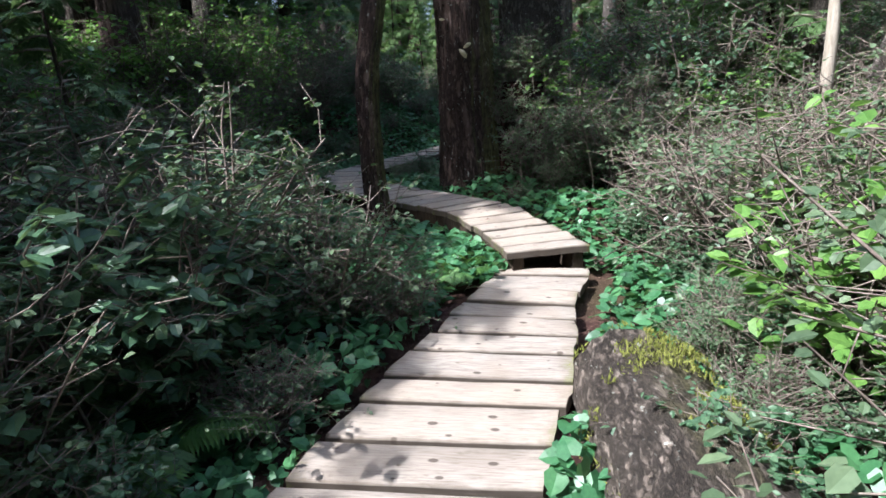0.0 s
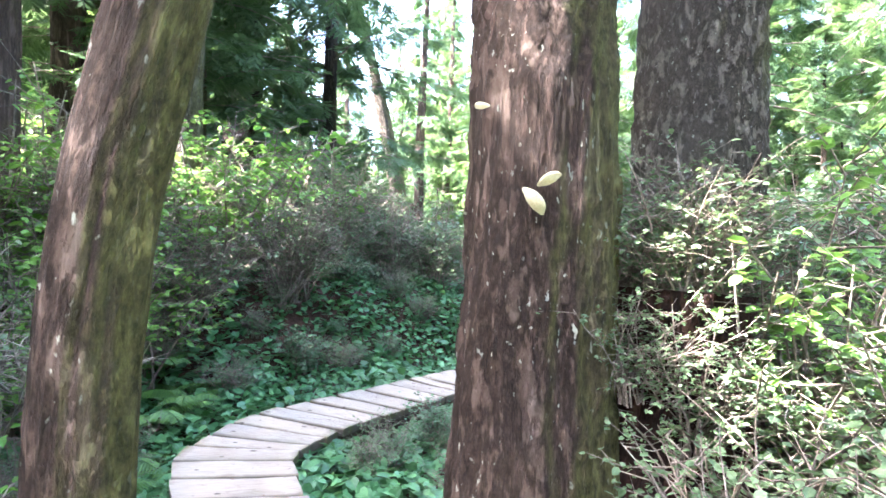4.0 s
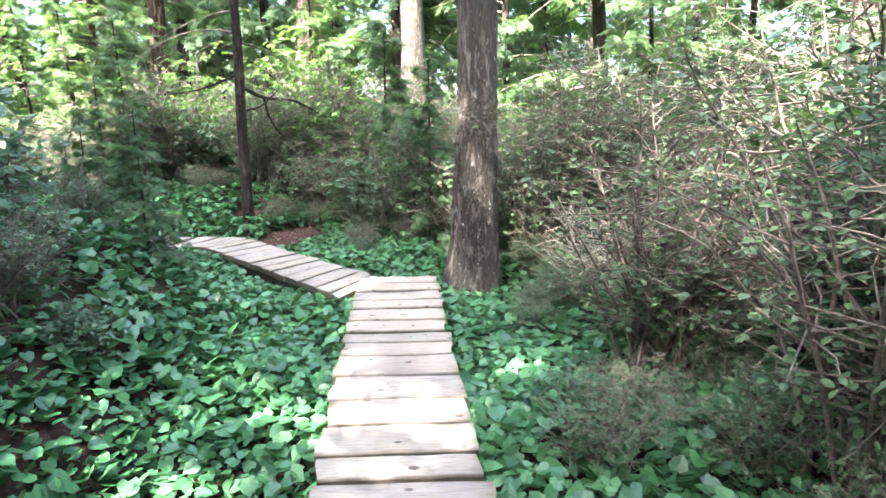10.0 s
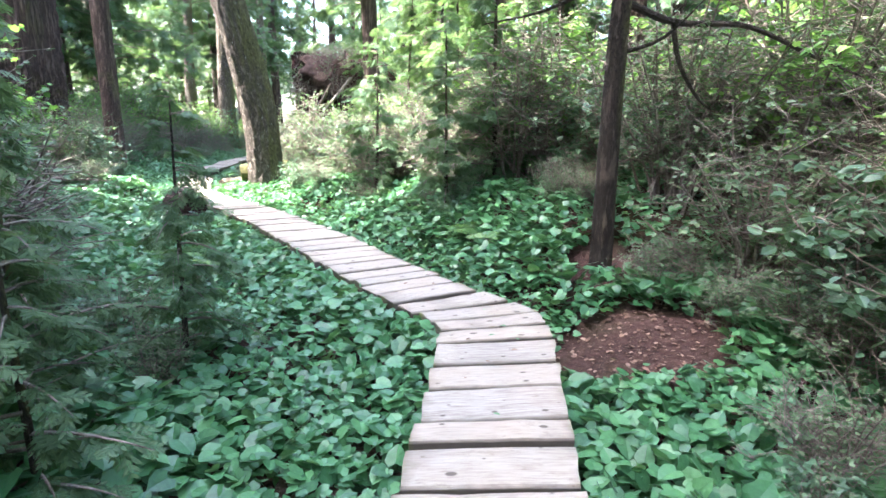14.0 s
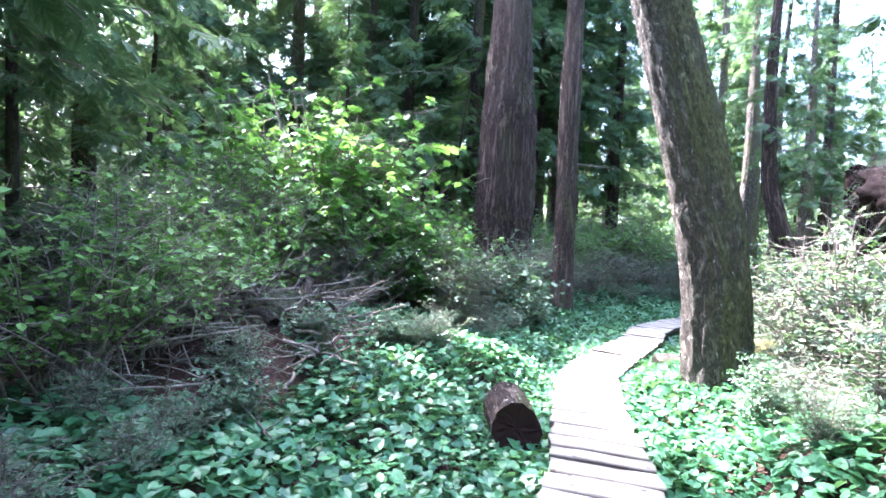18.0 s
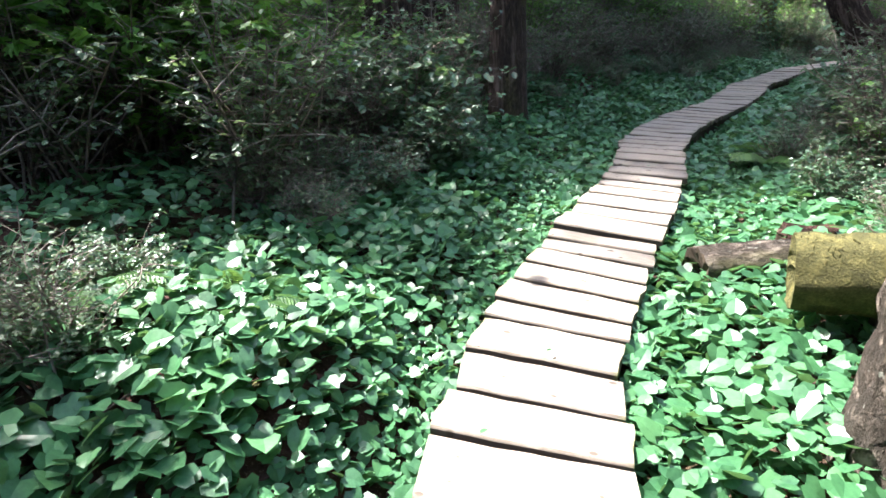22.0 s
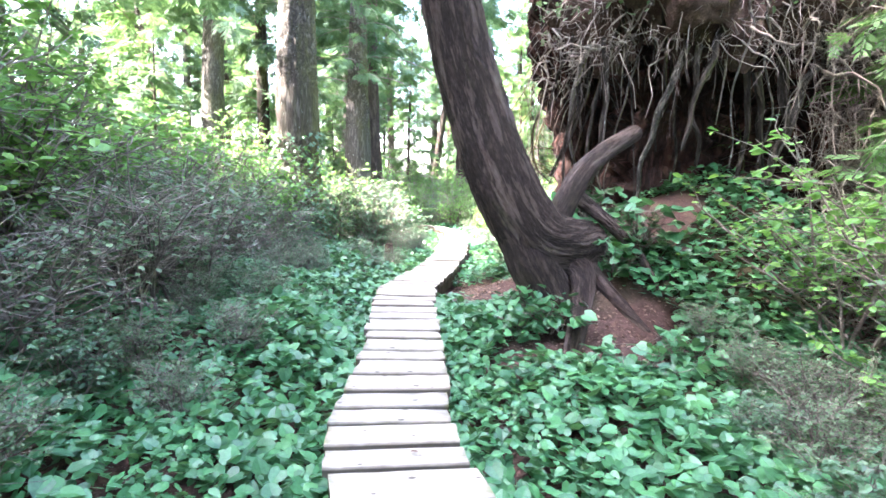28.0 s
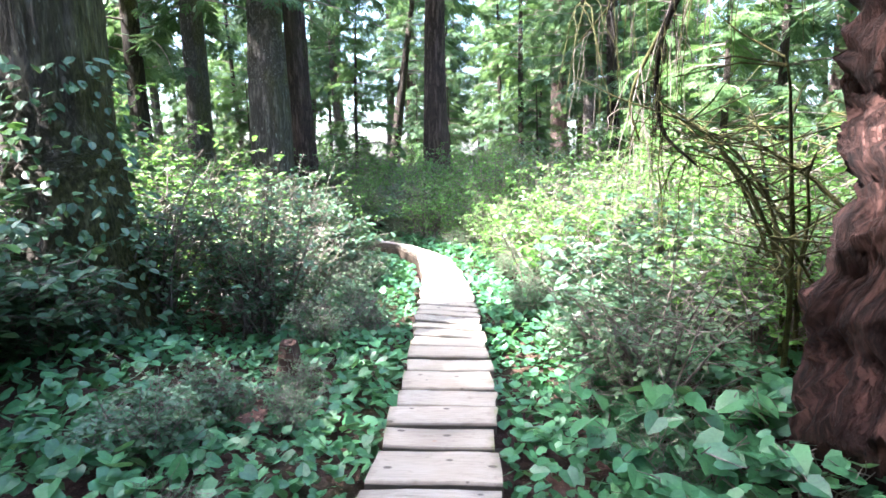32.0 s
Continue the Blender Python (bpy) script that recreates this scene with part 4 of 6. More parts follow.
def grow(models, count, d_lo, d_hi, gap0, seed, weights, lo=0.8, hi=1.2, lanes=(3.4, 20.0)):
    rng = np.random.default_rng(seed)
    done = 0
    xs, ys = rng.uniform(-40, 36, 9000), rng.uniform(-24, 96, 9000)
    far, high = off_route(xs, ys)[0], ground_z(xs, ys)
    for x, y, d, z in zip(xs.tolist(), ys.tolist(), far.tolist(), high.tolist()):
        if done >= count:
            break
        if d < d_lo or d > d_hi or (lanes and in_sun_lane(x, y, *lanes)):
            continue
        if np.min((TRUNKS[:, 0] - x)**2 + (TRUNKS[:, 1] - y)**2) < 1.6:
            continue
        gap = gap0 + 0.035 * d
        if spots and min((x - a)**2 + (y - b)**2 for a, b in spots) < gap * gap:
            continue
        spots.append((x, y))
        done += 1
        k = int(rng.choice(len(models), p=weights))
        m = pose(x, y, z, rng.uniform(-2.5, 2.5), rng.uniform(-2.5, 2.5), rng.uniform(0, 360)) @ Matrix.Scale(rng.uniform(lo, hi), 4)
        if not kept_treeless(x, y):
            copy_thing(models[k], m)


# tall trees added on the sunny side to keep most of the planks in shade
for k, (px, py) in enumerate([(0.2, 8.4), (0.4, 9.9), (1.6, 11.6), (2.9, 13.2), (4.2, 14.8), (4.9, 16.6), (4.9, 18.4), (3.8, 20.6), (2.6, 22.2), (6.5, 13.0), (7.5, 16.5), (6.5, 19.0), (4.8, 22.5), (6.0, 11.0),
                              (-1.6, 27.4), (-2.6, 30.0), (-3.4, 32.2), (-3.8, 34.3), (-4.7, 36.2), (-4.6, 38.4), (-2.0, 36.0), (-1.6, 33.4), (-1.8, 38.4), (0.2, 26.6), (-2.5, 36.8), (-0.8, 38.6), (-3.5, 37.4), (-2.2, 40.4), (-3.9, 41.2), (-0.6, 41.4), (7.0, 20.8), (5.4, 20.6), (8.5, 14.5)]):
    s = 8.2 + 1.9 * (k % 3)
    x, y = px + sun_dir.x / math.hypot(sun_dir.x, sun_dir.y) * s, py + sun_dir.y / math.hypot(sun_dir.x, sun_dir.y) * s
    if in_sun_lane(x, y) or off_route(np.array([x]), np.array([y]))[0][0] < 3.5:
        continue
    spots.append((x, y))
    copy_thing(conifers[(0, 1, 3)[k % 3]], pose(x, y, float(ground_z(np.array([x]), np.array([y]))[0]), 0, 0, 77 * k) @ Matrix.Scale(0.95 + 0.1 * (k % 2), 4))
# farther conifers added to keep the sun off the salal bushes
for k, (px, py) in enumerate([(-4.3, 27.8), (-3.2, 26.6), (-5.2, 29.0)]):
    x, y = px - 11.2, py - 3.0 + 0.3 * k
    spots.append((x, y))
    copy_thing(conifers[0], pose(x, y, float(ground_z(np.array([x]), np.array([y]))[0]), 0, 0, 40 + 110 * k))
# conifers placed to close bright sky gaps in the camera's view
for k, (x, y) in enumerate([(-11.2, 52.6), (-12.5, 40.8), (-9.2, 54.0), (-15.5, 50.5), (-11.6, 30.3), (-13.0, 32.0), (-14.2, 27.6), (-16.0, 32.0), (-12.5, 33.5), (-17.0, 29.0)]):
    spots.append((x, y))
    copy_thing(conifers[(1, 0, 3)[k % 3]], pose(x, y, float(ground_z(np.array([x]), np.array([y]))[0]), 0, 0, 50 * k))
grow(conifers, 50, 4.6, 14, 1.9, 5, [0.3, 0.27, 0.23, 0.2])
grow(young, 120, 4.6, 16, 1.05, 6, [0.4, 0.35, 0.25], lanes=(1.8, 7.0))
grow(conifers, 190, 14, 36, 1.5, 7, [0.33, 0.25, 0.22, 0.2], lanes=())
# young trees added as sun blockers to shade the brush beside the first planks
for k in range(4):
    x, y = -6.0 + 0.72 * k, 0.5 + 0.92 * k
    copy_thing(young[0], pose(x, y, -0.25, 0, 0, 70 * k) @ Matrix.Scale(0.98 + 0.05 * (k % 2), 4))
    spots.append((x, y))
for x, y, size, turn in ((-3.2, 1.9, 0.85, 0), (-2.9, 2.9, 0.8, 70), (-2.6, 3.9, 0.78, 150), (-2.3, 4.9, 0.72, 220), (-1.9, 5.9, 0.7, 300), (-3.6, 2.5, 1.05, 20), (-3.3, 3.5, 1.0, 110), (-3.0, 4.5, 0.95, 190), (-2.2, 2.4, 0.6, 260), (-1.9, 3.4, 0.55, 330)):
    copy_thing(young[1], pose(x, y, -0.3, 0, 0, turn) @ Matrix.Scale(size, 4))
    spots.append((x, y))
# a spruce added to shade the debris pile and the bank below the maples
copy_thing(conifers[0], pose(-8.5, 21.6, float(ground_z(np.array([-8.5]), np.array([21.6]))[0]), 0, 0, 130))
# small hemlocks in the leaves before the second bend
for x, y, s, turn in ((3.5, 17.3, 0.34, 0), (3.05, 17.8, 0.4, 80), (3.2, 16.6, 0.3, 30), (3.1, 18.8, 0.4, 200), (4.4, 22.6, 0.55, 30), (5.0, 23.2, 0.8, 0), (3.2, 24.4, 0.6, 90), (6.9, 17.3, 0.6, 10), (7.1, 18.6, 0.75, 140), (3.1, 30.9, 0.6, 60)):
    copy_thing(young[1], pose(x, y, float(ground_z(np.array([x]), np.array([y]))[0]), 0, 0, turn) @ Matrix.Scale(s, 4))
grow(young, 140, 14, 30, 1.5, 8, [0.35, 0.2, 0.45], 0.9, 1.5, lanes=())
for c in conifers + young:
    hide_model(c)

# ---- shrubs ----
models = {
    "salal": [shrub_model("salal_bush", "dense dark-green salal bush with leathery oval leaves", "salal", 41 + k, "salal bushes",
                          height=1.25, spread=0.66, stems_n=28, leaf=OVAL, leaves_per=7.0, leaf_size=0.085, twigs=9, bare=0.2) for k in range(2)],
    "twig": [shrub_model("twiggy_bush", "tangled brown twiggy bush with few small leaves", "dull", 51 + k, "twiggy bushes",
                         height=1.35, spread=0.8, stems_n=44, leaf=OVAL, leaves_per=3.4, leaf_size=0.055, twigs=12, bare=0.45) for k in range(2)],
    "huckle": [shrub_model("huckleberry_bush", "fine-leaved green huckleberry bush on brown stems", "dull", 61 + k, "huckleberry bushes",
                           height=1.6, spread=0.75, stems_n=26, leaf=OVAL, leaves_per=9.0, leaf_size=0.05, twigs=11, bare=0.3) for k in range(2)],
    "fresh": [shrub_model("green_thicket", "tall fresh-green leafy thicket standing behind the brush", "fresh", 66 + k, "green thickets",
                          height=2.1, spread=1.05, stems_n=30, leaf=OVAL, leaves_per=9.0, leaf_size=0.075, twigs=11, bare=0.4) for k in range(2)],
    "salal_tall": [shrub_model("salal_thicket", "tall dark-green salal thicket on leaning brown stems", "salal", 141 + k, "salal thickets",
                               height=2.3, spread=0.95, stems_n=34, leaf=OVAL, leaves_per=7.0, leaf_size=0.075, twigs=13, bare=0.2) for k in range(2)],
    "huckle_tall": [shrub_model("tall_huckleberry", "tall fine-leaved huckleberry bush on thin brown stems", "dull", 161 + k, "tall huckleberry bushes",
                                height=2.5, spread=0.95, stems_n=32, leaf=OVAL, leaves_per=9.0, leaf_size=0.05, twigs=15, bare=0.25) for k in range(2)],
    "twig_tall": [shrub_model("bare_thicket", "tall tangled thicket of brown twigs with sparse leaves", "dull", 151 + k, "bare thickets",
                              height=2.0, spread=0.95, stems_n=48, leaf=OVAL, leaves_per=3.6, leaf_size=0.055, twigs=15, bare=0.4) for k in range(2)],
    "bright": [shrub_model("spring_shrub", "bright yellow-green leafy shrub catching the light", "bright", 71 + k, "spring shrubs",
                           height=1.7, spread=0.8, stems_n=18, leaf=OVAL, leaves_per=6.0, leaf_size=0.085, twigs=8, bare=0.35) for k in range(2)],
}
CLEAR = [(-9, 4.5, 0.85, 1.75), (4.5, 8, 1.15, 1.2), (8, 11, 1.45, 1.55), (11, 13, 1.9, 1.75), (13, 15.5, 2.3, 1.65), (15.5, 20, 2.5, 1.8), (20, 24, 3.3, 2.3),
         (24, 30, 2.3, 1.9), (30, 36, 2.4, 1.9), (36, 41.5, 1.9, 2.7), (41.5, 90, 1.35, 1.15)]
# kinds of brush by stretch and side: weights beside the leaves, weights farther back, height
BRUSH = {1: [(7, (0.12, 0.13, 0.75, 0, 0), (0.2, 0.2, 0.6, 0, 0), 1.0), (15.5, (0.05, 0.57, 0.2, 0.06, 0.12), (0.0, 0.2, 0.1, 0.25, 0.45), 1.15), (24, (0.3, 0.3, 0.4, 0, 0), (0.15, 0.2, 0.35, 0.05, 0.25), 1.0),
             (30, (0.2, 0.25, 0.45, 0, 0.1), (0.15, 0.15, 0.35, 0, 0.35), 1.0), (42, (0.12, 0.62, 0.26, 0, 0), (0.05, 0.15, 0.1, 0.05, 0.65), 1.0), (99, (0.55, 0.0, 0.15, 0, 0.3), (0.35, 0.0, 0.1, 0, 0.55), 1.05)],
         -1: [(8, (0.03, 0.52, 0.45, 0, 0), (0.12, 0.38, 0.5, 0, 0), 1.0), (16, (0.35, 0.3, 0.35, 0, 0), (0.3, 0.2, 0.35, 0, 0.15), 1.4), (24, (0.3, 0.2, 0.5, 0, 0), (0.2, 0.2, 0.35, 0.05, 0.2), 1.25),
              (34, (0.3, 0.2, 0.45, 0, 0.05), (0.2, 0.2, 0.4, 0, 0.2), 1.05), (41, (0.1, 0.25, 0.4, 0.05, 0.2), (0.1, 0.2, 0.3, 0.05, 0.35), 1.0), (99, (0.55, 0.0, 0.1, 0.05, 0.3), (0.4, 0.0, 0.05, 0.05, 0.5), 0.95)]}
# spots without brush, as (x, y, radius)
OPEN = [(2.85, 6.1, 0.45), (3.66, 6.06, 0.35), (6.27, 14.14, 0.4), (5.88, 13.18, 0.3), (-7.59, 44.09, 0.4), (-6.71, 44.11, 0.4), (-8.27, 43.38, 0.3), (-3.4, 24.9, 0.9), (0.1, 5.4, 0.7), (0.2, 6.2, 0.6), (2.49, 8.51, 0.3), (2.68, 6.6, 0.45), (-8.2, 44.3, 0.5)]
names = ["salal", "twig", "huckle", "bright", "fresh"]
rng = np.random.default_rng(9)
def candidates(count, x0, x1, y0, y1):
    xs, ys = rng.uniform(x0, x1, count), rng.uniform(y0, y1, count)
    d, side, _ = off_route(xs, ys)
    return zip(xs.tolist(), ys.tolist(), d.tolist(), side.tolist(), ground_z(xs, ys).tolist())


put = []
for x, y, d, side, z in candidates(26000, -17, 15, -4, 62):
    if len(put) >= 720:
        break
    clear = next((l if side > 0 else r) for a, b, l, r in CLEAR if a <= y < b)
    if d < clear or d > 9 or rng.uniform() < (d - 3) * 0.14:
        continue
    if np.min((TRUNKS[:, 0] - x)**2 + (TRUNKS[:, 1] - y)**2) < 0.30:
        continue
    if (x + 6.7)**2 + (y - 42.3)**2 < 1.7 or ((x + 1.6) / 1.5)**2 + (y - 41.6)**2 < 3.6 or (x + 2.0)**2 + (y - 22.2)**2 < 6.2 or (x - 0.4)**2 + (y - 29.7)**2 < 2.4 or (x + 1.5)**2 + (y - 39.2)**2 < 2.4:
        continue
    gap = 0.58 + 0.06 * d
    if put and min((x - a)**2 + (y - b)**2 for a, b in put) < gap * gap:
        continue
    put.append((x, y))
    near, back, tall = next(r[1:] for r in BRUSH[1 if side > 0 else -1] if y < r[0])
    kind = names[int(rng.choice(5, p=near if d < clear + 0.8 else back))]
    if (x - 0.2)**2 + (y - 30.4)**2 < 4.5 and kind == "twig":
        kind = "huckle"
    size = tall * rng.uniform(0.72, 1.1) * min(1.4, 0.74 + 0.17 * d)
    if size > 1.15 and kind + "_tall" in models:
        kind, size = kind + "_tall", size * 0.62
    which, turn = int(rng.integers(2)), rng.uniform(0, 360)
    if all((x - a)**2 + (y - b)**2 > r * r for a, b, r in OPEN):
        copy_thing(models[kind][which], pose(x, y, z - 0.02, 0, 0, turn) @ Matrix.Scale(size * (0.78 if kind == "fresh" else 1.0), 4))
rng = np.random.default_rng(91)
put = []
for x, y, d, side, z in candidates(16000, -18, 16, -5, 64):
    if len(put) >= 240:
        break
    if d < 3.1 or d > 9.5 or (y < 9 and side > 0 and d < 5) or np.min((TRUNKS[:, 0] - x)**2 + (TRUNKS[:, 1] - y)**2) < 0.5 or ((x + 1.6) / 1.4)**2 + (y - 41.4)**2 < 5 or (x - 0.6)**2 + (y - 29.9)**2 < 4:
        continue
    if put and min((x - a)**2 + (y - b)**2 for a, b in put) < 1.1:
        continue
    put.append((x, y))
    kind = "bright" if rng.uniform() < 0.25 else "fresh"
    copy_thing(models[kind][int(rng.integers(2))], pose(x, y, z - 0.02, 0, 0, rng.uniform(0, 360)) @ Matrix.Scale(rng.uniform(0.85, 1.2) * (1.25 if d > 9 else 1.0), 4))
# low sprigs between the ground leaves and the brush
rng = np.random.default_rng(92)
put = []
for x, y, d, side, z in candidates(9000, -9, 9, 2, 52):
    if len(put) >= 230:
        break
    clear = next((l if side > 0 else r) for a, b, l, r in CLEAR if a <= y < b)
    if (x + 3.4)**2 + (y - 39.8)**2 < 2.6 or d < max(0.75, clear - 0.75) or d > clear + 0.15 or np.min((TRUNKS[:, 0] - x)**2 + (TRUNKS[:, 1] - y)**2) < 0.25:
        continue
    if put and min((x - a)**2 + (y - b)**2 for a, b in put) < 0.12:
        continue
    put.append((x, y))
    kind = names[int(rng.choice([0, 2, 2, 1]))]
    which, turn, size = int(rng.integers(2)), rng.uniform(0, 360), rng.uniform(0.26, 0.48)
    if all((x - a)**2 + (y - b)**2 > r * r for a, b, r in OPEN):
        copy_thing(models[kind][which], pose(x, y, z - 0.02, 0, 0, turn) @ Matrix.Scale(size, 4))
# brush growing on top of the root mass, and fine-leaved bushes behind the first big trunk
for k, (x, y, size) in enumerate([(-4.2, 22.6, 0.85), (-4.6, 23.6, 0.9), (-3.9, 21.6, 0.8), (-5.2, 22.4, 0.95)]):
    copy_thing(models["huckle_tall"][k % 2], pose(x, y, float(ground_z(np.array([x]), np.array([y]))[0]), 0, 0, 73 * k) @ Matrix.Scale(size, 4))
# mostly the bright leaf colour, standing in for sunlight that these thickets lack
for k, (x, y, size) in enumerate([(-2.6, 12.4, 1.15), (-3.3, 13.5, 1.4), (-2.1, 14.6, 1.0), (-2.4, 11.3, 1.25), (-3.2, 10.6, 1.4), (-3.6, 12.2, 1.45), (-8.0, 37.4, 1.25), (-8.6, 38.8, 1.3), (-8.3, 40.2, 1.2), (-7.9, 36.0, 1.2), (-7.8, 34.4, 1.15), (-9.3, 37.6, 1.3), (-7.4, 32.8, 1.05), (-9.2, 41.2, 1.2)]):
    copy_thing(models["bright" if k % 3 else "fresh"][k % 2], pose(x, y, float(ground_z(np.array([x]), np.array([y]))[0]), 0, 0, 73 * k) @ Matrix.Scale(size, 4))
for kind, k, x, y, z, turn, size in (("twig", 0, -2.6, 41.2, 3.6, 0, 0.8), ("twig", 1, -1.7, 41.3, 3.8, 90, 0.85), ("huckle", 0, -2.9, 41.8, 3.5, 40, 0.7), ("twig", 0, -0.9, 41.4, 3.6, 130, 0.8), ("huckle", 1, -0.2, 41.5, 3.1, 60, 0.9), ("twig", 1, 0.4, 41.2, 2.2, 10, 1.0),
                                     ("twig", 1, 0.7, 40.4, 0.7, 20, 1.1), ("huckle", 1, 1.3, 41.0, 0.6, 200, 1.2), ("twig", 0, 0.2, 39.8, 0.5, 70, 0.9), ("huckle", 0, 1.5, 39.6, 0.4, 150, 1.2), ("huckle", 0, 2.5, 8.35, 1.1, 0, 0.6), ("huckle", 1, 2.75, 8.75, 0.9, 90, 0.75), ("huckle", 0, 2.3, 8.6, 1.15, 50, 0.5),
                                     ("huckle", 1, 3.1, 8.3, 0.0, 160, 1.0), ("huckle", 0, 3.0, 7.6, -0.15, 30, 0.9), ("huckle", 1, 2.4, 8.12, 0.5, 100, 0.5), ("huckle", 0, 2.15, 8.2, 0.75, 210, 0.42)):
    copy_thing(models[kind][k], pose(x, y, z, 0, 0, turn) @ Matrix.Scale(size, 4))
for group in models.values():
    for mdl in group:
        hide_model(mdl)

# ---- far understory, joined ----
def far_understory(count, per, seed, mat, label):
    rng = np.random.default_rng(seed)
    x, y = rng.uniform(-34, 30, count * 6), rng.uniform(-16, 80, count * 6)
    d = off_route(x, y)[0]
    keep = np.flatnonzero((d > 9.5) & (d < 24))[:count]
    x, y = x[keep], y[keep]
    z = ground_z(x, y)
    n = len(x) * per
    up = rng.uniform(0, 1, n)
    tall = np.repeat(rng.uniform(1.2, 2.6, len(x)), per)
    spread = np.repeat(rng.uniform(0.7, 1.5, len(x)), per) * np.sqrt(np.clip(1.1 - up, 0.05, 1))
    a, q = rng.uniform(0, 6.283, n), np.sqrt(rng.uniform(0, 1, n))
    pos = np.stack([np.repeat(x, per) + np.cos(a) * q * spread, np.repeat(y, per) + np.sin(a) * q * spread, np.repeat(z, per) + up * tall], -1)
    lv, lf = scatter(OVAL, pos, rng.uniform(0, 6.283, n), rng.normal(-0.2, 0.5, n), rng.normal(0, 0.5, n), rng.uniform(0.08, 0.19, n))
    tagged(new("far_understory", quads_mesh("far_understory", lv, lf, MAT[mat])), label, "undergrowth", kind="stuff")


far_understory(190, 300, 801, "fresh", "distant fresh-green undergrowth below the trees")
far_understory(110, 300, 802, "salal", "distant dark-green undergrowth below the trees")

# ---- leaves covering the ground ----
BARE = [(5.75, 19.15, 0.55), (-4.35, 41.0, 0.75), (-4.2, 40.0, 0.5), (-3.4, 38.9, 0.5), (-6.6, 43.2, 0.35), (-2.7, 22.8, 1.25), (-1.8, 22.2, 0.9), (-1.3, 22.5, 0.55), (-2.0, 21.4, 0.5), (-2.5, 40.2, 0.5), (-4.0, 41.8, 0.5), (-3.75, 38.2, 0.32), (-4.05, 38.0, 0.18), (-3.35, 38.45, 0.35), (-2.95, 38.75, 0.4), (-3.0, 38.2, 0.3), (1.2, 1.9, 0.45), (1.35, 2.9, 0.38)]


def leaf_carpet(y0, y1, count, seed):
    rng = np.random.default_rng(seed)
    n = count
    y = rng.uniform(y0, y1, n)
    x = np.interp(y, ROUTE[:, 1], ROUTE[:, 0]) + rng.normal(0, 2.3, n)
    d, side, along = off_route(x, y)
    patch = np.sin(1.7 * x + 0.9 * y) + np.sin(2.3 * y - 1.1 * x + 2) + rng.normal(0, 0.8, n)
    keep = (d > np.where(y < 4.9, 0.53, 0.33)) & (d < 4.2) & (patch > -2.3 + 0.5 * np.clip(d - 1.8, 0, 3))
    for bx, by, br in BARE:
        keep &= (x - bx)**2 + (y - by)**2 > br * br * rng.uniform(0.7, 1.25, n)
    for tx, ty in TRUNKS:
        keep &= (x - tx)**2 + (y - ty)**2 > 0.09
    x, y, d = x[keep], y[keep], d[keep]
    n = len(x)
    tall = rng.uniform(0.05, 0.23, n) * np.clip(0.75 + 0.25 * np.sin(3 * x + 2 * y), 0.4, 1)
    tall = np.where(d < 0.5, np.minimum(tall, 0.19), tall)
    z = ground_z(x, y) + tall
    size = rng.uniform(0.032, 0.075, n) + 0.022 * (tall > 0.12)
    lv, lf = scatter(HEART, np.stack([x, y, z], -1), rng.uniform(0, 6.283, n), rng.normal(-0.2, 0.42, n), rng.normal(0, 0.38, n), size)
    me = quads_mesh("ground_leaves", lv, lf, MAT["carpet"])
    tagged(new("ground_leaves", me), "low carpet of green heart-shaped leaves beside the boardwalk", "ground cover", kind="stuff")


for k, (a, b, c) in enumerate([(0, 8, 26000), (8, 16, 54000), (16, 24, 56000), (24, 32, 54000), (32, 41, 50000), (41, 52, 30000)]):
    leaf_carpet(a, b, c, 100 + k)

def leaf_patch(cx, cy, r, n, seed):
    """More of the same leaves on one bank."""
    rng = np.random.default_rng(seed)
    a, q = rng.uniform(0, 6.283, n), r * np.sqrt(rng.uniform(0, 1, n))
    x, y = cx + np.cos(a) * q, cy + np.sin(a) * q * 0.9
    keep = (off_route(x, y)[0] > 0.4) & (np.sin(3.1 * x + y) + np.sin(2.7 * y - x) + rng.normal(0, 0.5, n) > -0.9)
    for bx, by, br in BARE:
        keep &= (x - bx)**2 + (y - by)**2 > br * br
    x, y = x[keep], y[keep]
    n = len(x)
    z = ground_z(x, y) + rng.uniform(0.04, 0.2, n)
    lv, lf = scatter(HEART, np.stack([x, y, z], -1), rng.uniform(0, 6.283, n), rng.normal(-0.12, 0.33, n), rng.normal(0, 0.3, n), rng.uniform(0.05, 0.105, n))
    tagged(new("ground_leaves", quads_mesh("ground_leaves", lv, lf, MAT["carpet"])), "green heart-shaped leaves covering a low bank", "ground cover", kind="stuff")


leaf_patch(-1.5, 39.3, 1.9, 3600, 130)
leaf_patch(0.4, 29.4, 1.5, 1500, 131)
leaf_patch(-1.2, 21.9, 1.6, 2200, 132)

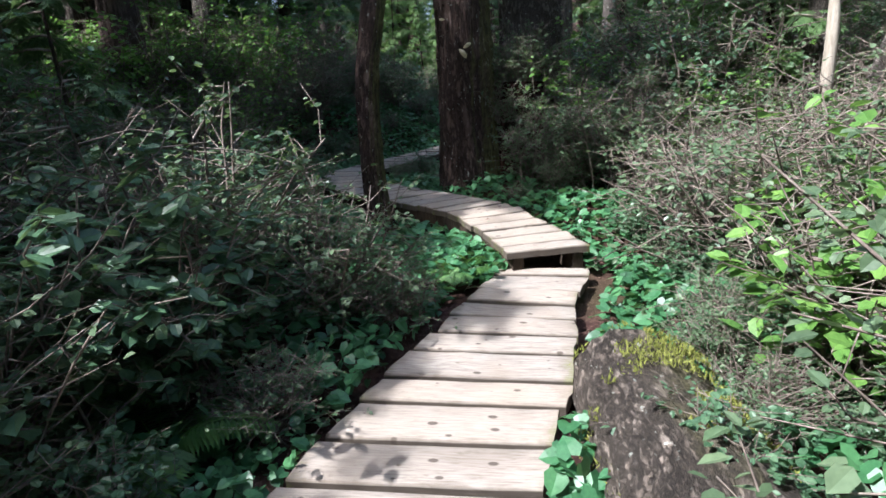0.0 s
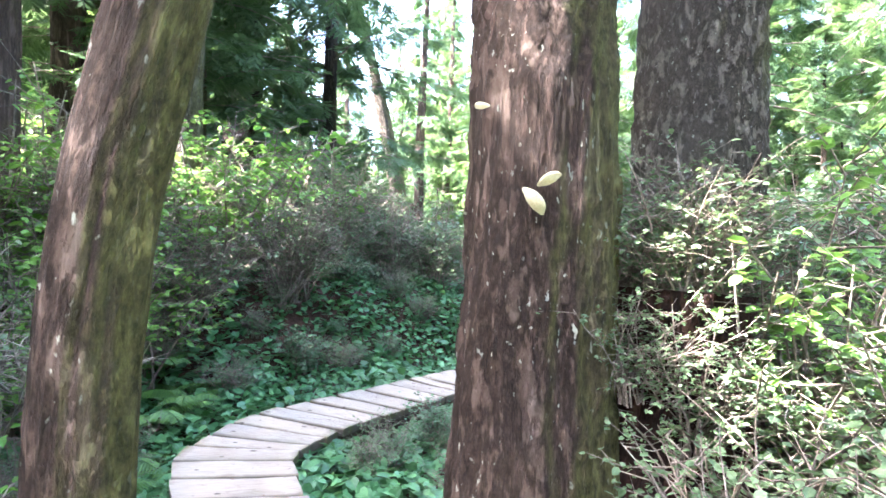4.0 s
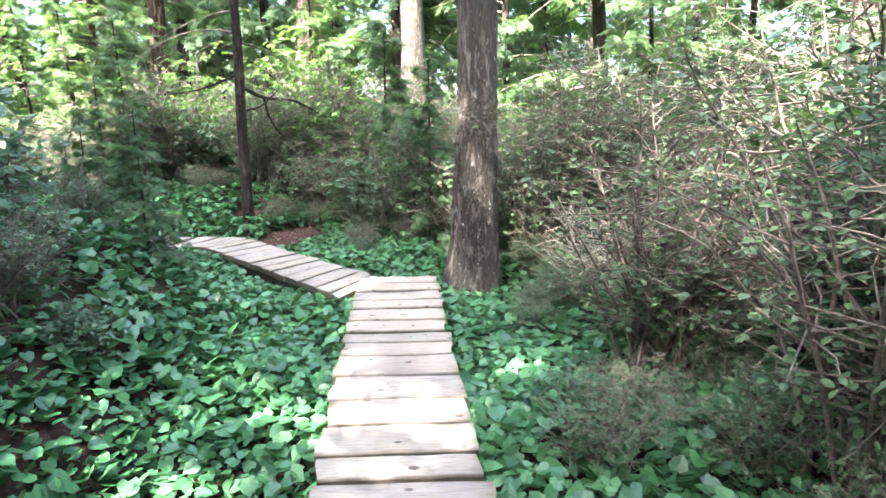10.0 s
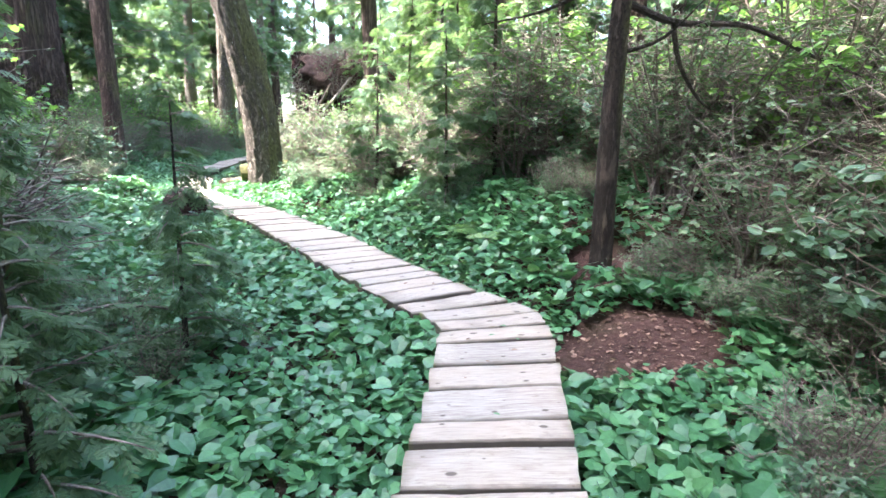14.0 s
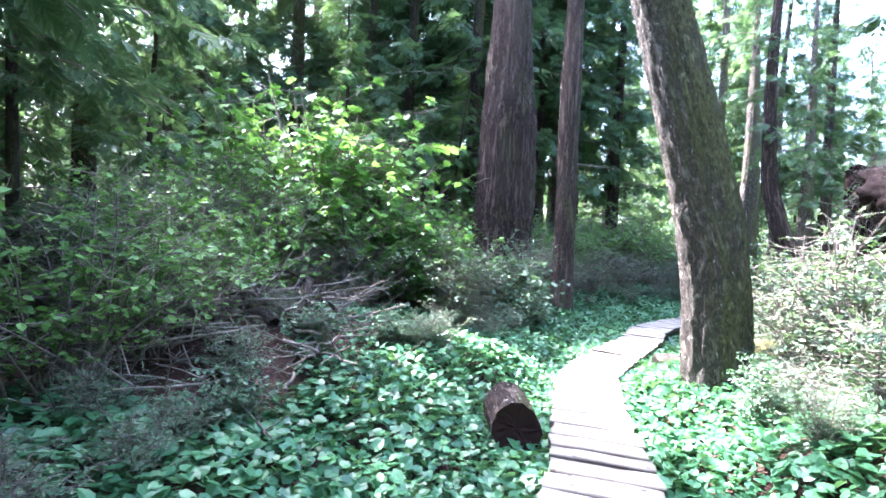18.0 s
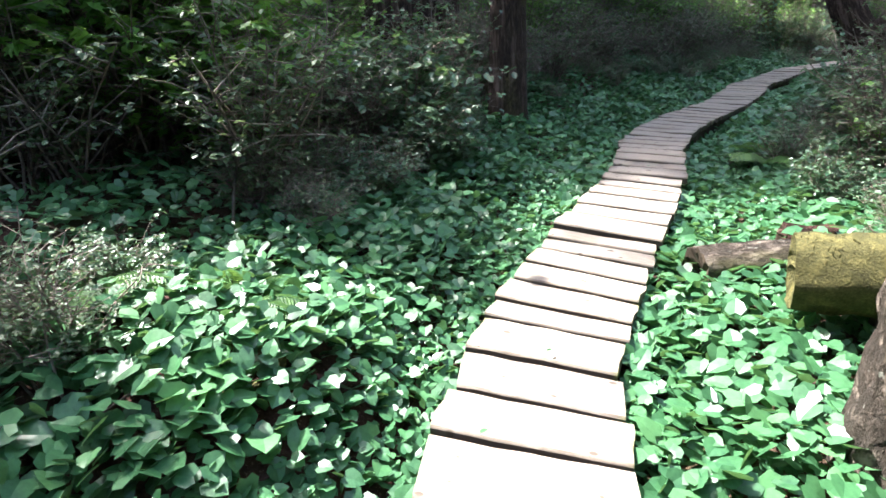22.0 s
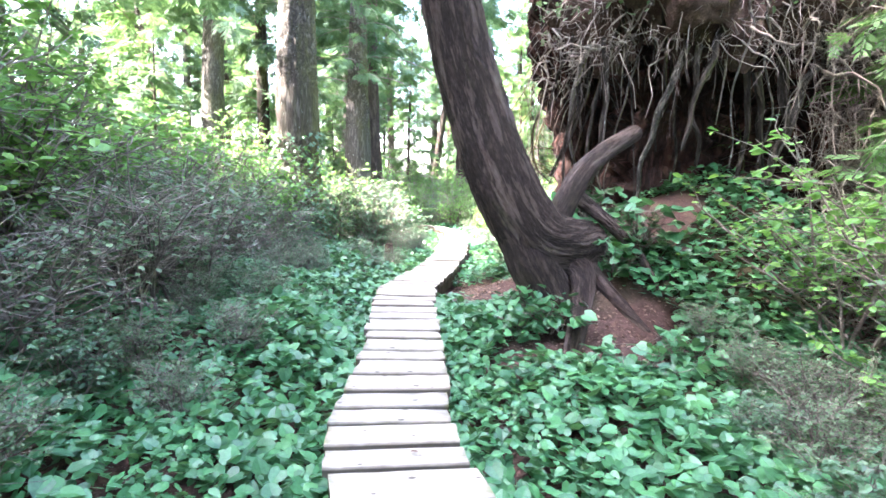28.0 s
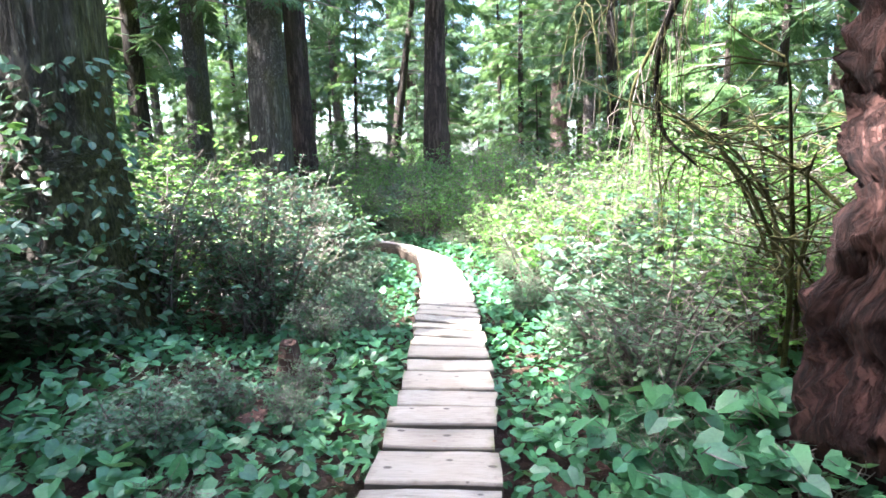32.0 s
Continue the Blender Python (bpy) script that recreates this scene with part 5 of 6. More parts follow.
# ---- ferns ----
fern = fern_model(81, 11, 0.62)
fern_small = fern_model(82, 8, 0.42)
for x, y, turn, s, big in [(-0.95, 9.75, 20, 1.05, 1), (-0.75, 9.1, 90, 0.9, 1), (1.05, 21.6, 10, 1.0, 1), (0.9, 20.9, 130, 0.8, 0), (-0.85, 3.3, 40, 1.0, 1),
                           (1.0, 5.3, 60, 0.75, 0), (2.55, 4.3, 10, 0.9, 0), (3.9, 16.3, 70, 0.9, 0), (4.0, 17.4, 15, 0.9, 0), (6.1, 16.4, 200, 0.8, 0), (0.2, 29.0, 30, 1.1, 1),
                           (-0.4, 28.2, 100, 0.9, 0), (-1.75, 25.6, 50, 1.0, 0), (5.35, 20.9, 150, 0.9, 0), (4.9, 21.4, 30, 0.9, 1), (-2.3, 33.4, 60, 0.9, 0), (-1.9, 31.0, 10, 1.0, 1), (1.13, 21.41, 40, 1.0, 1), (2.0, 21.0, 100, 0.8, 0), (1.75, 21.7, 10, 0.75, 0), (-1.18, 3.75, 0, 0.9, 1), (1.0, 5.6, 30, 0.7, 0),
                           (-0.94, 10.35, 70, 1.0, 1), (-1.0, 10.7, 10, 0.9, 0), (-4.2, 27.1, 30, 0.8, 0), (-0.90, 9.56, 15, 0.95, 1), (-0.58, 9.66, 75, 0.85, 0), (0.5, 31.2, 20, 1.0, 1), (0.1, 28.4, 80, 0.6, 0)]:
    z = float(ground_z(np.array([x]), np.array([y]))[0])
    copy_thing(fern if big else fern_small, pose(x, y, z, 0, 0, turn) @ Matrix.Scale(s, 4))
for x, y, turn, s in ((1.62, 21.31, 40, 1.1), (1.15, 21.4, 170, 0.95), (2.15, 21.2, 250, 0.9), (0.66, 21.55, 310, 1.0), (-1.25, 3.75, 60, 1.2), (0.86, 5.05, 20, 1.0), (0.98, 5.25, 140, 0.9),
                      (-0.78, 10.67, 200, 1.3), (-1.15, 10.9, 80, 1.2), (-2.1, 25.0, 30, 1.1), (-1.75, 25.5, 150, 1.0)):
    copy_thing(fern_small, pose(x, y, float(ground_z(np.array([x]), np.array([y]))[0]) + 0.06, 0, 0, turn) @ Matrix.Scale(s, 4))
hide_model(fern), hide_model(fern_small)

# ---- fallen logs, stumps and dead wood ----
def log_thing(name, label, a, b, r0, r1, bark, seed, end_mat="rot", ridge=0.08, moss=0, category="log", sides=28):
    a, b = np.array(a, float), np.array(b, float)
    t = thing(name, label, category, tuple(a))
    pts = [(0, 0, 0), tuple((b - a) * 0.35 + [0, 0, 0.01]), tuple((b - a) * 0.7), tuple(b - a)]
    v, f, c, r = trunk_arrays(pts, np.linspace(r0, r1, 4), seed, sides=sides, step=0.07, ridge=ridge)
    skin = part("bark", quads_mesh("bark", v, f, MAT[bark], True), t)
    d = (b - a) / np.linalg.norm(b - a)
    rng = np.random.default_rng(seed)
    for k, (idx, sign) in enumerate(((0, -1), (len(c) - 1, 1))):
        ring = v[idx * sides:(idx + 1) * sides]
        mid = ring.mean(0)
        rows = [ring]
        for s, dep in ((0.86, -0.006), (0.55, -0.02), (0.22, -0.03)):
            rows.append(mid + (ring - mid) * s + d * sign * dep + rng.normal(0, 0.006, ring.shape))
        rows.append(np.repeat(mid[None] - d * sign * 0.03, sides, 0))
        vv = np.concatenate(rows)
        i, j = np.meshgrid(np.arange(len(rows) - 1), np.arange(sides), indexing="ij")
        a0, a1 = i * sides + j, i * sides + (j + 1) % sides
        part("cut_end", quads_mesh("cut_end", vv, np.stack([a0, a1, a1 + sides, a0 + sides], -1).reshape(-1, 4), MAT[end_mat], False), skin, "weathered open log end")
    return t


def moss_tufts(a, b, r, n, seed, label, tuft="mosslog"):
    """A cushion of moss over a log's upper side: many short upright tufts."""
    rng = np.random.default_rng(seed)
    a, b = np.array(a, float), np.array(b, float)
    d = (b - a) / np.linalg.norm(b - a)
    u = np.cross(d, [0, 0, 1.0])
    u /= np.linalg.norm(u)
    w = np.cross(u, d)
    s, ang = rng.uniform(0, 1, n), rng.normal(0, 0.75, n)
    keep = np.sin(s * 9 + ang * 3) + np.sin(s * 23 + 1 - 2 * ang) + 0.6 * np.sin(s * 47 + 7 * ang) > 0.35
    s, ang = s[keep], ang[keep]
    p = a + (b - a) * s[:, None] + r * 0.98 * (np.sin(ang)[:, None] * u + np.cos(ang)[:, None] * w)
    n = len(p)
    lv, lf = scatter(LANCE, p, rng.uniform(0, 6.28, n), rng.uniform(0.5, 1.5, n), rng.uniform(-1, 1, n), rng.uniform(0.012, 0.034, n))
    tagged(new("moss", quads_mesh("moss", lv, lf, MAT[tuft])), label, "moss", kind="stuff")


log_thing("fallen_log", "thick fallen log with flaking bark and yellow-green moss patches", (0.86, 1.35, -0.20), (1.36, 3.22, -0.20), 0.39, 0.31, "bark_moss", 201, sides=44)
moss_tufts((0.86, 1.35, -0.20), (1.36, 3.22, -0.20), 0.355, 14000, 202, "yellow-green moss patches on the fallen log", "moss_bright")
log_thing("sawn_log", "short reddish log with a dark rotten end beside the boardwalk", (0.36, 24.22, 0.0), (-0.12, 24.54, 0.02), 0.20, 0.21, "bark_red", 203, "rotwall")
log_thing("mossy_log", "moss-wrapped log propped above the ground leaves", (-0.28, 27.42, 0.27), (1.5, 28.3, 0.40), 0.165, 0.19, "mosslog", 205, "mosslog", 0.14)
moss_tufts((-0.28, 27.42, 0.27), (1.5, 28.3, 0.40), 0.17, 1500, 206, "olive moss hanging over the propped log")
log_thing("log_prop", "stubby mossy branch holding up a log", (0.04, 27.56, -0.3), (0.06, 27.58, 0.16), 0.055, 0.06, "bark_moss", 207, category="branch", sides=14)
log_thing("rotten_log", "mossy rotting log end among bright leaves", (-0.88, 27.80, -0.06), (-0.15, 28.75, 0.0), 0.17, 0.15, "bark_moss", 209, "stringer", 0.14)
log_thing("rotten_log", "reddish splintered log lying in ground leaves", (-0.75, 28.6, -0.07), (0.45, 29.5, -0.03), 0.14, 0.11, "rotwall", 211, "rot", 0.2)
log_thing("sawn_stump", "low sawn stump with a pale mossy face", (0.10, 28.85, -0.35), (0.16, 28.9, 0.10), 0.22, 0.19, "bark_moss", 213, "bare", category="stump")
log_thing("leaning_limb", "pale lichened dead limb leaning out of the brush", (-0.70, 29.85, -0.15), (1.3, 30.9, 2.5), 0.05, 0.035, "bark_grey", 215, ridge=0.12, category="branch", sides=16)
log_thing("leaning_limb", "dark crooked dead limb propped in the brush", (-0.55, 30.3, -0.15), (0.9, 30.4, 2.3), 0.06, 0.035, "bark_dark", 217, ridge=0.12, category="branch", sides=16)
log_thing("fallen_pole", "thin pale fallen pole lying across the bank", (0.9, 29.6, 0.25), (4.6, 31.5, 0.7), 0.05, 0.045, "bark_grey", 219, category="log", sides=16)
log_thing("short_log", "weathered orange-brown log end in green brush", (-4.6, 50.2, 0.1), (-3.6, 51.4, 0.0), 0.22, 0.2, "rot", 221, "rot")
log_thing("broken_snag", "dark broken snag standing in the brush", (-2.42, 15.0, -0.2), (-2.36, 15.0, 1.15), 0.10, 0.06, "bark_dark", 223, category="stump", sides=18)
log_thing("rotten_stump", "dark crumbling stump against a mossy trunk", (2.42, 8.42, -0.4), (2.50, 8.5, 1.22), 0.42, 0.30, "rotwall", 231, "rot", 0.25, category="stump", sides=36)
log_thing("red_stump", "low reddish stump sunk in ground leaves and ferns", (-1.42, 25.32, -0.4), (-1.36, 25.34, 0.16), 0.25, 0.19, "rotwall", 233, "mosslog", 0.25, category="stump", sides=26)
log_thing("red_stump", "crumbling reddish stump remnant in the ground leaves", (-6.85, 38.6, -0.4), (-6.88, 38.6, -0.02), 0.14, 0.09, "rot", 227, "rot", 0.25, category="stump", sides=18)
log_thing("red_stump", "splintered brown stump beside the boardwalk's bend", (-6.3, 43.8, -0.4), (-6.3, 43.75, 0.12), 0.13, 0.06, "rot", 229, "rot", 0.25, category="stump", sides=18)


# ---- the overturned root mass and the curved tree that grows from it ----
def root_mass():
    t = thing("root_mass", "huge upturned root mass with a dark hollow and hanging roots", "stump", (-2.35, 41.35, 0))
    rng = np.random.default_rng(303)
    # the back of the hollow
    v, f, c, r = trunk_arrays([(0.75, 0.75, -0.3), (0.7, 0.7, 0.9), (0.7, 0.65, 1.8), (0.75, 0.6, 2.8), (0.8, 0.5, 3.9)], [1.5, 1.15, 1.1, 1.3, 0.9], 301, sides=90, step=0.06, ridge=0.3, flare=0.2, lobes=4)
    v = v + 0.05 * np.sin(v[:, [1, 2, 0]] * 9.0)
    part("stump_body", quads_mesh("stump_body", v, f, MAT["rotwall"], True), t, "dark rotten wood, deeply furrowed")
    # the overhanging plate of soil and roots
    n, m = 84, 18
    a = np.arange(n) / n * 6.283
    rows = []
    for k in range(m):
        u = k / (m - 1)
        rad = 0.75 + 1.25 * math.sin(math.pi * min(1, 0.12 + 0.9 * u))**0.7
        z = 2.7 + 1.9 * u - 0.35 * u * u
        wob = 1 + 0.16 * np.sin(3 * a + 2 * u) + 0.12 * np.sin(7 * a + 5 * u + 1) + 0.08 * np.sin(15 * a - 9 * u) + rng.uniform(-0.08, 0.08, n)
        rows.append(np.stack([np.cos(a) * rad * wob + 0.72, np.sin(a) * rad * wob * 0.62 + 0.05, z + 0.16 * np.sin(5 * a + 1) + 0.07 * np.sin(13 * a + 3 * u) + rng.uniform(-0.11, 0.11, n)], -1))
    rows.append(np.repeat(np.array([[0.72, 0.1, 4.3]]), n, 0))
    cv = np.concatenate(rows)
    i, j = np.meshgrid(np.arange(m), np.arange(n), indexing="ij")
    a0, a1 = i * n + j, i * n + (j + 1) % n
    part("overhang", quads_mesh("overhang", cv, np.stack([a0, a1, a1 + n, a0 + n], -1).reshape(-1, 4), MAT["rot"], True), t, "crumbling soil and roots overhanging the hollow")
    # rotten walls on both sides of the hollow
    for line, rad, seed, label in (([(-0.78, 0.85, -0.5), (-0.70, 0.9, 0.6), (-0.64, 0.95, 1.5), (-0.80, 0.85, 2.4), (-1.02, 0.7, 3.4), (-1.15, 0.6, 4.5)], [0.58, 0.46, 0.40, 0.48, 0.56, 0.45], 305, "red rotten wood wall beside the hollow"),
                                   ([(2.45, 0.0, -0.3), (2.35, 0.05, 0.8), (2.3, 0.1, 1.8), (2.1, 0.1, 2.8)], [0.75, 0.5, 0.45, 0.6], 306, "brown rotten wood on the sunny side")):
        wv, wf, _, _ = trunk_arrays(line, rad, seed, sides=64, step=0.05, ridge=0.22)
        lump = 0.055 * np.sin(wv[:, [1, 2, 0]] * 7.0 + seed) + 0.03 * np.sin(wv[:, [2, 0, 1]] * 17.0)
        part("stump_wall", quads_mesh("stump_wall", wv + lump, wf, MAT["rotwall"], True), t, label)
    # hanging roots
    for k in range(44):
        a = rng.uniform(3.3, 6.5)
        z0 = rng.uniform(2.5, 3.5)
        r0 = rng.uniform(1.25, 1.95)
        drop = rng.uniform(1.1, 2.3)
        s = np.linspace(0, 1, 9)
        out = r0 + 0.30 * np.sin(s * 2.2) * rng.uniform(-0.6, 1.2) + rng.uniform(-0.2, 0.6) * s**2
        bend = a + rng.uniform(-0.3, 0.3) * s + 0.05 * np.cumsum(rng.normal(0, 0.6, 9))
        line = np.stack([np.cos(bend) * out + 0.72, np.sin(bend) * out * 0.68, z0 + 0.12 * np.sin(3 * s) - drop * s], -1)
        th = rng.choice([0.016, 0.028, 0.045, 0.07], p=[0.3, 0.3, 0.25, 0.15])
        vv, ff, _, _ = trunk_arrays(line, th * (1 - 0.6 * s), int(rng.integers(999)), sides=9, step=0.07, ridge=0.2)
        part("root", quads_mesh("root", vv, ff, MAT["bark_dark" if k % 4 else "bark_grey"], True), t, "hanging bare root")
    # fine rootlets and dead twigs draped over the overhang and down its sunny side
    paths, radii = [], []
    for k in range(3400):
        side = k % 5 < 2
        a = rng.uniform(-1.2, 0.7) if side else rng.uniform(2.2, 6.9)
        z0 = rng.uniform(1.0, 3.2) if side else rng.uniform(2.5, 4.6)
        r0 = rng.uniform(1.5, 2.1) if z0 < 3.4 else rng.uniform(0.4, 1.8)
        ln = rng.uniform(0.4, 1.3) if side else rng.uniform(0.25, 0.85)
        s = np.linspace(0, 1, 6)
        d = a + rng.normal(0, 1.1)
        if not side and 3.5 < a < 5.9:
            z0, ln = max(z0, 2.8), 0.95 * ln
        fan, rise_, fall = rng.uniform(0.1, 0.9), rng.uniform(-0.3, 0.9), rng.uniform(0.1, 1.3)
        wig = np.cumsum(rng.normal(0, 0.045, (6, 3)), 0)
        paths.append(np.stack([np.cos(a) * r0 + np.cos(d) * fan * s * ln + 0.72, np.sin(a) * r0 * 0.64 + np.sin(d) * fan * s * ln, z0 + ln * (rise_ * s - fall * s**1.7)], -1) + wig)
        radii.append(np.linspace(1, 0.3, 6) * rng.choice([0.004, 0.007, 0.012, 0.02], p=[0.45, 0.33, 0.15, 0.07]))
    sv, sf = stems(paths, radii, 4)
    tagged(part("root_fringe", quads_mesh("root_fringe", sv, sf, MAT["twig"], True), t, "brown rootlets and dead twigs draped over the mass"), kind="stuff")
    k = 2600
    a, q = rng.uniform(0, 6.283, k), 2.2 * np.sqrt(rng.uniform(0, 1, k))
    lv, lf = scatter(OVAL, np.stack([0.72 + np.cos(a) * q, 0.62 * np.sin(a) * q, 4.1 - 0.2 * q**2 + rng.uniform(-0.1, 0.6, k)], -1), rng.uniform(0, 6.28, k), rng.normal(-0.2, 0.5, k), rng.normal(0, 0.5, k), rng.uniform(0.04, 0.1, k))
    tagged(part("top_leaves", quads_mesh("top_leaves", lv, lf, MAT["dull"]), t, "small dull leaves growing on top"), kind="stuff")
    return t


def hanging_branches():
    """Crooked limbs that reach out from the top of the mass, with thin strands hanging from them."""
    t = thing("hanging_branches", "drooping thin mossy branches hanging beside a rotten stump", "branch", (-3.35, 42.9, 0))
    rng = np.random.default_rng(331)
    limbs = [[(0.0, -0.2, 3.7), (-0.25, 0.4, 3.55), (-0.5, 1.0, 3.0), (-0.85, 1.5, 2.5)], [(0.2, 0.2, 3.4), (0.1, 0.8, 3.2), (-0.1, 1.5, 2.6), (-0.35, 1.9, 1.9), (-0.25, 2.0, 1.5)],
             [(0.1, 0.1, 3.0), (-0.15, 0.6, 2.75), (-0.4, 1.0, 2.2), (-0.35, 1.15, 1.6), (-0.1, 1.1, 1.3)], [(0.4, 0.4, 3.8), (0.3, 1.2, 3.6), (0.0, 2.2, 3.2), (-0.6, 3.0, 2.5)]]
    for k, line in enumerate(limbs):
        rad = np.linspace(0.028, 0.008, len(line))
        v, f, c, _ = trunk_arrays(line, rad, 335 + k, sides=8, step=0.06, ridge=0.15)
        limb = part("limb", quads_mesh("limb", v, f, MAT["mosslog" if k % 2 else "bark_dark"], True), t)
        paths, radii = [], []
        for _ in range(34):
            p = c[int(rng.integers(2, len(c)))]
            ln = rng.uniform(0.35, 1.3)
            u = np.linspace(0, 1, 6)
            d = rng.uniform(0, 6.283)
            out = rng.uniform(0.05, 0.35)
            paths.append(np.stack([p[0] + np.cos(d) * out * u**0.7, p[1] + np.sin(d) * out * u**0.7, p[2] + 0.1 * u - ln * u**1.5], -1) + np.cumsum(rng.normal(0, 0.018, (6, 3)), 0))
            radii.append(np.linspace(0.006, 0.002, 6))
        sv, sf = stems(paths, radii, 3)
        tagged(part("twig_curtain", quads_mesh("twig_curtain", sv, sf, MAT["twig" if k % 2 else "mosslog"], True), limb, "thin drooping twigs"), kind="stuff")


hanging_branches()

root_mass()


def curved_tree():
    t = thing("curved_tree", "reddish curved tree trunk sweeping up from an old root mass", "tree", (-3.70, 39.28, 0))
    line = [(0.45, 0.34, 0.66), (0.18, 0.12, 0.66), (-0.14, -0.06, 0.80), (-0.46, -0.16, 1.32), (-0.74, -0.22, 2.05), (-0.96, -0.32, 2.85), (-1.15, -0.45, 4.0), (-1.2, -0.5, 7), (-1.0, -0.4, 12)]
    v, f, c, r = trunk_arrays(line, [0.25, 0.29, 0.31, 0.29, 0.27, 0.255, 0.23, 0.17, 0.07], 311, sides=56, step=0.06, ridge=0.07)
    part("trunk", quads_mesh("trunk", v, f, MAT["bark_cedar"], True), t)
    rng = np.random.default_rng(313)
    roots = [([(0.0, 0.1, 0.75), (0.28, 0.25, 1.32), (0.55, 0.5, 1.60), (0.95, 0.9, 1.85)], [0.13, 0.11, 0.10, 0.09]),
             ([(0.10, 0.1, 0.62), (0.32, -0.04, 0.44), (0.30, -0.35, 0.15), (0.20, -0.75, -0.12), (0.16, -0.95, -0.3)], [0.17, 0.14, 0.105, 0.085, 0.06]),
             ([(0.3, 0.25, 1.15), (0.55, 0.2, 0.95), (0.85, 0.1, 0.65), (1.0, -0.1, 0.4)], [0.08, 0.065, 0.05, 0.03]),
             ([(0.2, 0.2, 0.7), (0.5, 0.0, 0.35), (0.72, -0.3, 0.12), (0.95, -0.55, -0.1)], [0.11, 0.08, 0.06, 0.03]),
             ([(-0.30, -0.08, 0.85), (-0.12, -0.04, 0.45), (0.08, 0.02, 0.05), (0.2, 0.08, -0.4)], [0.25, 0.27, 0.24, 0.2]),
             ([(0.0, 0.4, 0.5), (-0.1, 0.9, 0.12), (-0.3, 1.6, -0.1), (-0.25, 2.5, -0.2)], [0.12, 0.085, 0.06, 0.03]),
             ([(0.3, 0.5, 0.5), (0.2, 1.2, 0.15), (0.0, 2.0, -0.02), (0.25, 2.8, -0.1)], [0.10, 0.075, 0.055, 0.03])]
    for pts, rad in roots:
        vv, ff, _, _ = trunk_arrays(pts, rad, int(rng.integers(999)), sides=18, step=0.06, ridge=0.10)
        part("root", quads_mesh("root", vv, ff, MAT["bark_cedar"], True), t, "thick gnarled bare root")
    sv, sf, lv, lf = bough_arrays(rng, 30, 4.5, 12, 2.3, 34, 0.42)
    shift = np.array([-1.15, -0.45, 0])
    tagged(part("branchwork", quads_mesh("branchwork", sv + shift, sf, MAT["twig"], True), t), kind="stuff")
    tagged(part("crown", quads_mesh("crown", lv + shift, lf, MAT["needles"]), t), kind="stuff")


curved_tree()
# roots that creep over the bare soil below the mass
for k, (line, thick) in enumerate([([(-2.75, 42.3, 1.5), (-2.9, 42.35, 0.85), (-3.0, 42.2, 0.42), (-3.2, 42.0, 0.2), (-3.45, 41.75, 0.02), (-3.75, 41.55, -0.18)], 0.085),
                                   ([(-2.9, 42.25, 0.62), (-3.15, 41.85, 0.32), (-3.3, 41.5, 0.16), (-3.55, 41.2, 0.02), (-3.75, 40.95, -0.14)], 0.07),
                                   ([(-3.0, 41.6, 0.5), (-3.3, 41.2, 0.28), (-3.5, 40.9, 0.16), (-3.8, 40.7, 0.06), (-4.0, 40.75, -0.14)], 0.08),
                                   ([(-3.15, 42.0, 0.2), (-3.4, 42.1, 0.1), (-3.7, 41.95, 0.0), (-3.95, 41.98, -0.16)], 0.045)]):
    root = thing("soil_root", "bare brown root creeping over reddish soil", "root", line[-1], 0, "soil roots")
    path = np.array(line) - np.array(line[-1])
    path[:, 2] += np.maximum(0, ground_z(np.array(line)[:, 0], np.array(line)[:, 1]) + 0.02 - np.array(line)[:, 2])
    v, f, _, _ = trunk_arrays(path, thick * np.linspace(1.1, 0.35, len(path)), 560 + k, sides=16, step=0.05, ridge=0.2)
    part("limb", quads_mesh("limb", v, f, MAT["bark_grey"], True), root)

# ---- bracket fungi ----
def fungus(at, turn, size, seed, tip=0.0):
    rng = np.random.default_rng(seed)
    t = thing("bracket_fungus", "cream shelf fungus growing from reddish bark", "fungus", at, turn, "bracket fungi")
    t.matrix_world = pose(at[0], at[1], at[2], -32, tip, turn)
    rows, n = [], 14
    a = np.linspace(-1.5, 1.5, n)
    for rad, z in ((0.05, 0.012), (0.6, 0.03), (1.0, 0.012), (1.04, -0.002), (0.95, -0.02), (0.4, -0.045), (0.05, -0.05)):
        w = rad * size * (1 + 0.08 * np.sin(3 * a + seed))
        rows.append(np.stack([np.sin(a) * w * 1.25, -np.cos(a) * w, np.full(n, z) * size * 9], -1))
    v = np.concatenate(rows)
    i, j = np.meshgrid(np.arange(len(rows) - 1), np.arange(n - 1), indexing="ij")
    q = i * n + j
    part("cap", quads_mesh("cap", v, np.stack([q, q + 1, q + n + 1, q + n], -1).reshape(-1, 4), MAT["fungus"], True), t)


fungus((1.66, 7.985, 1.60), -8, 0.055, 1, 52)
fungus((1.72, 7.98, 1.69), 5, 0.045, 2, -28)
fungus((1.45, 8.08, 2.0), -35, 0.028, 3)

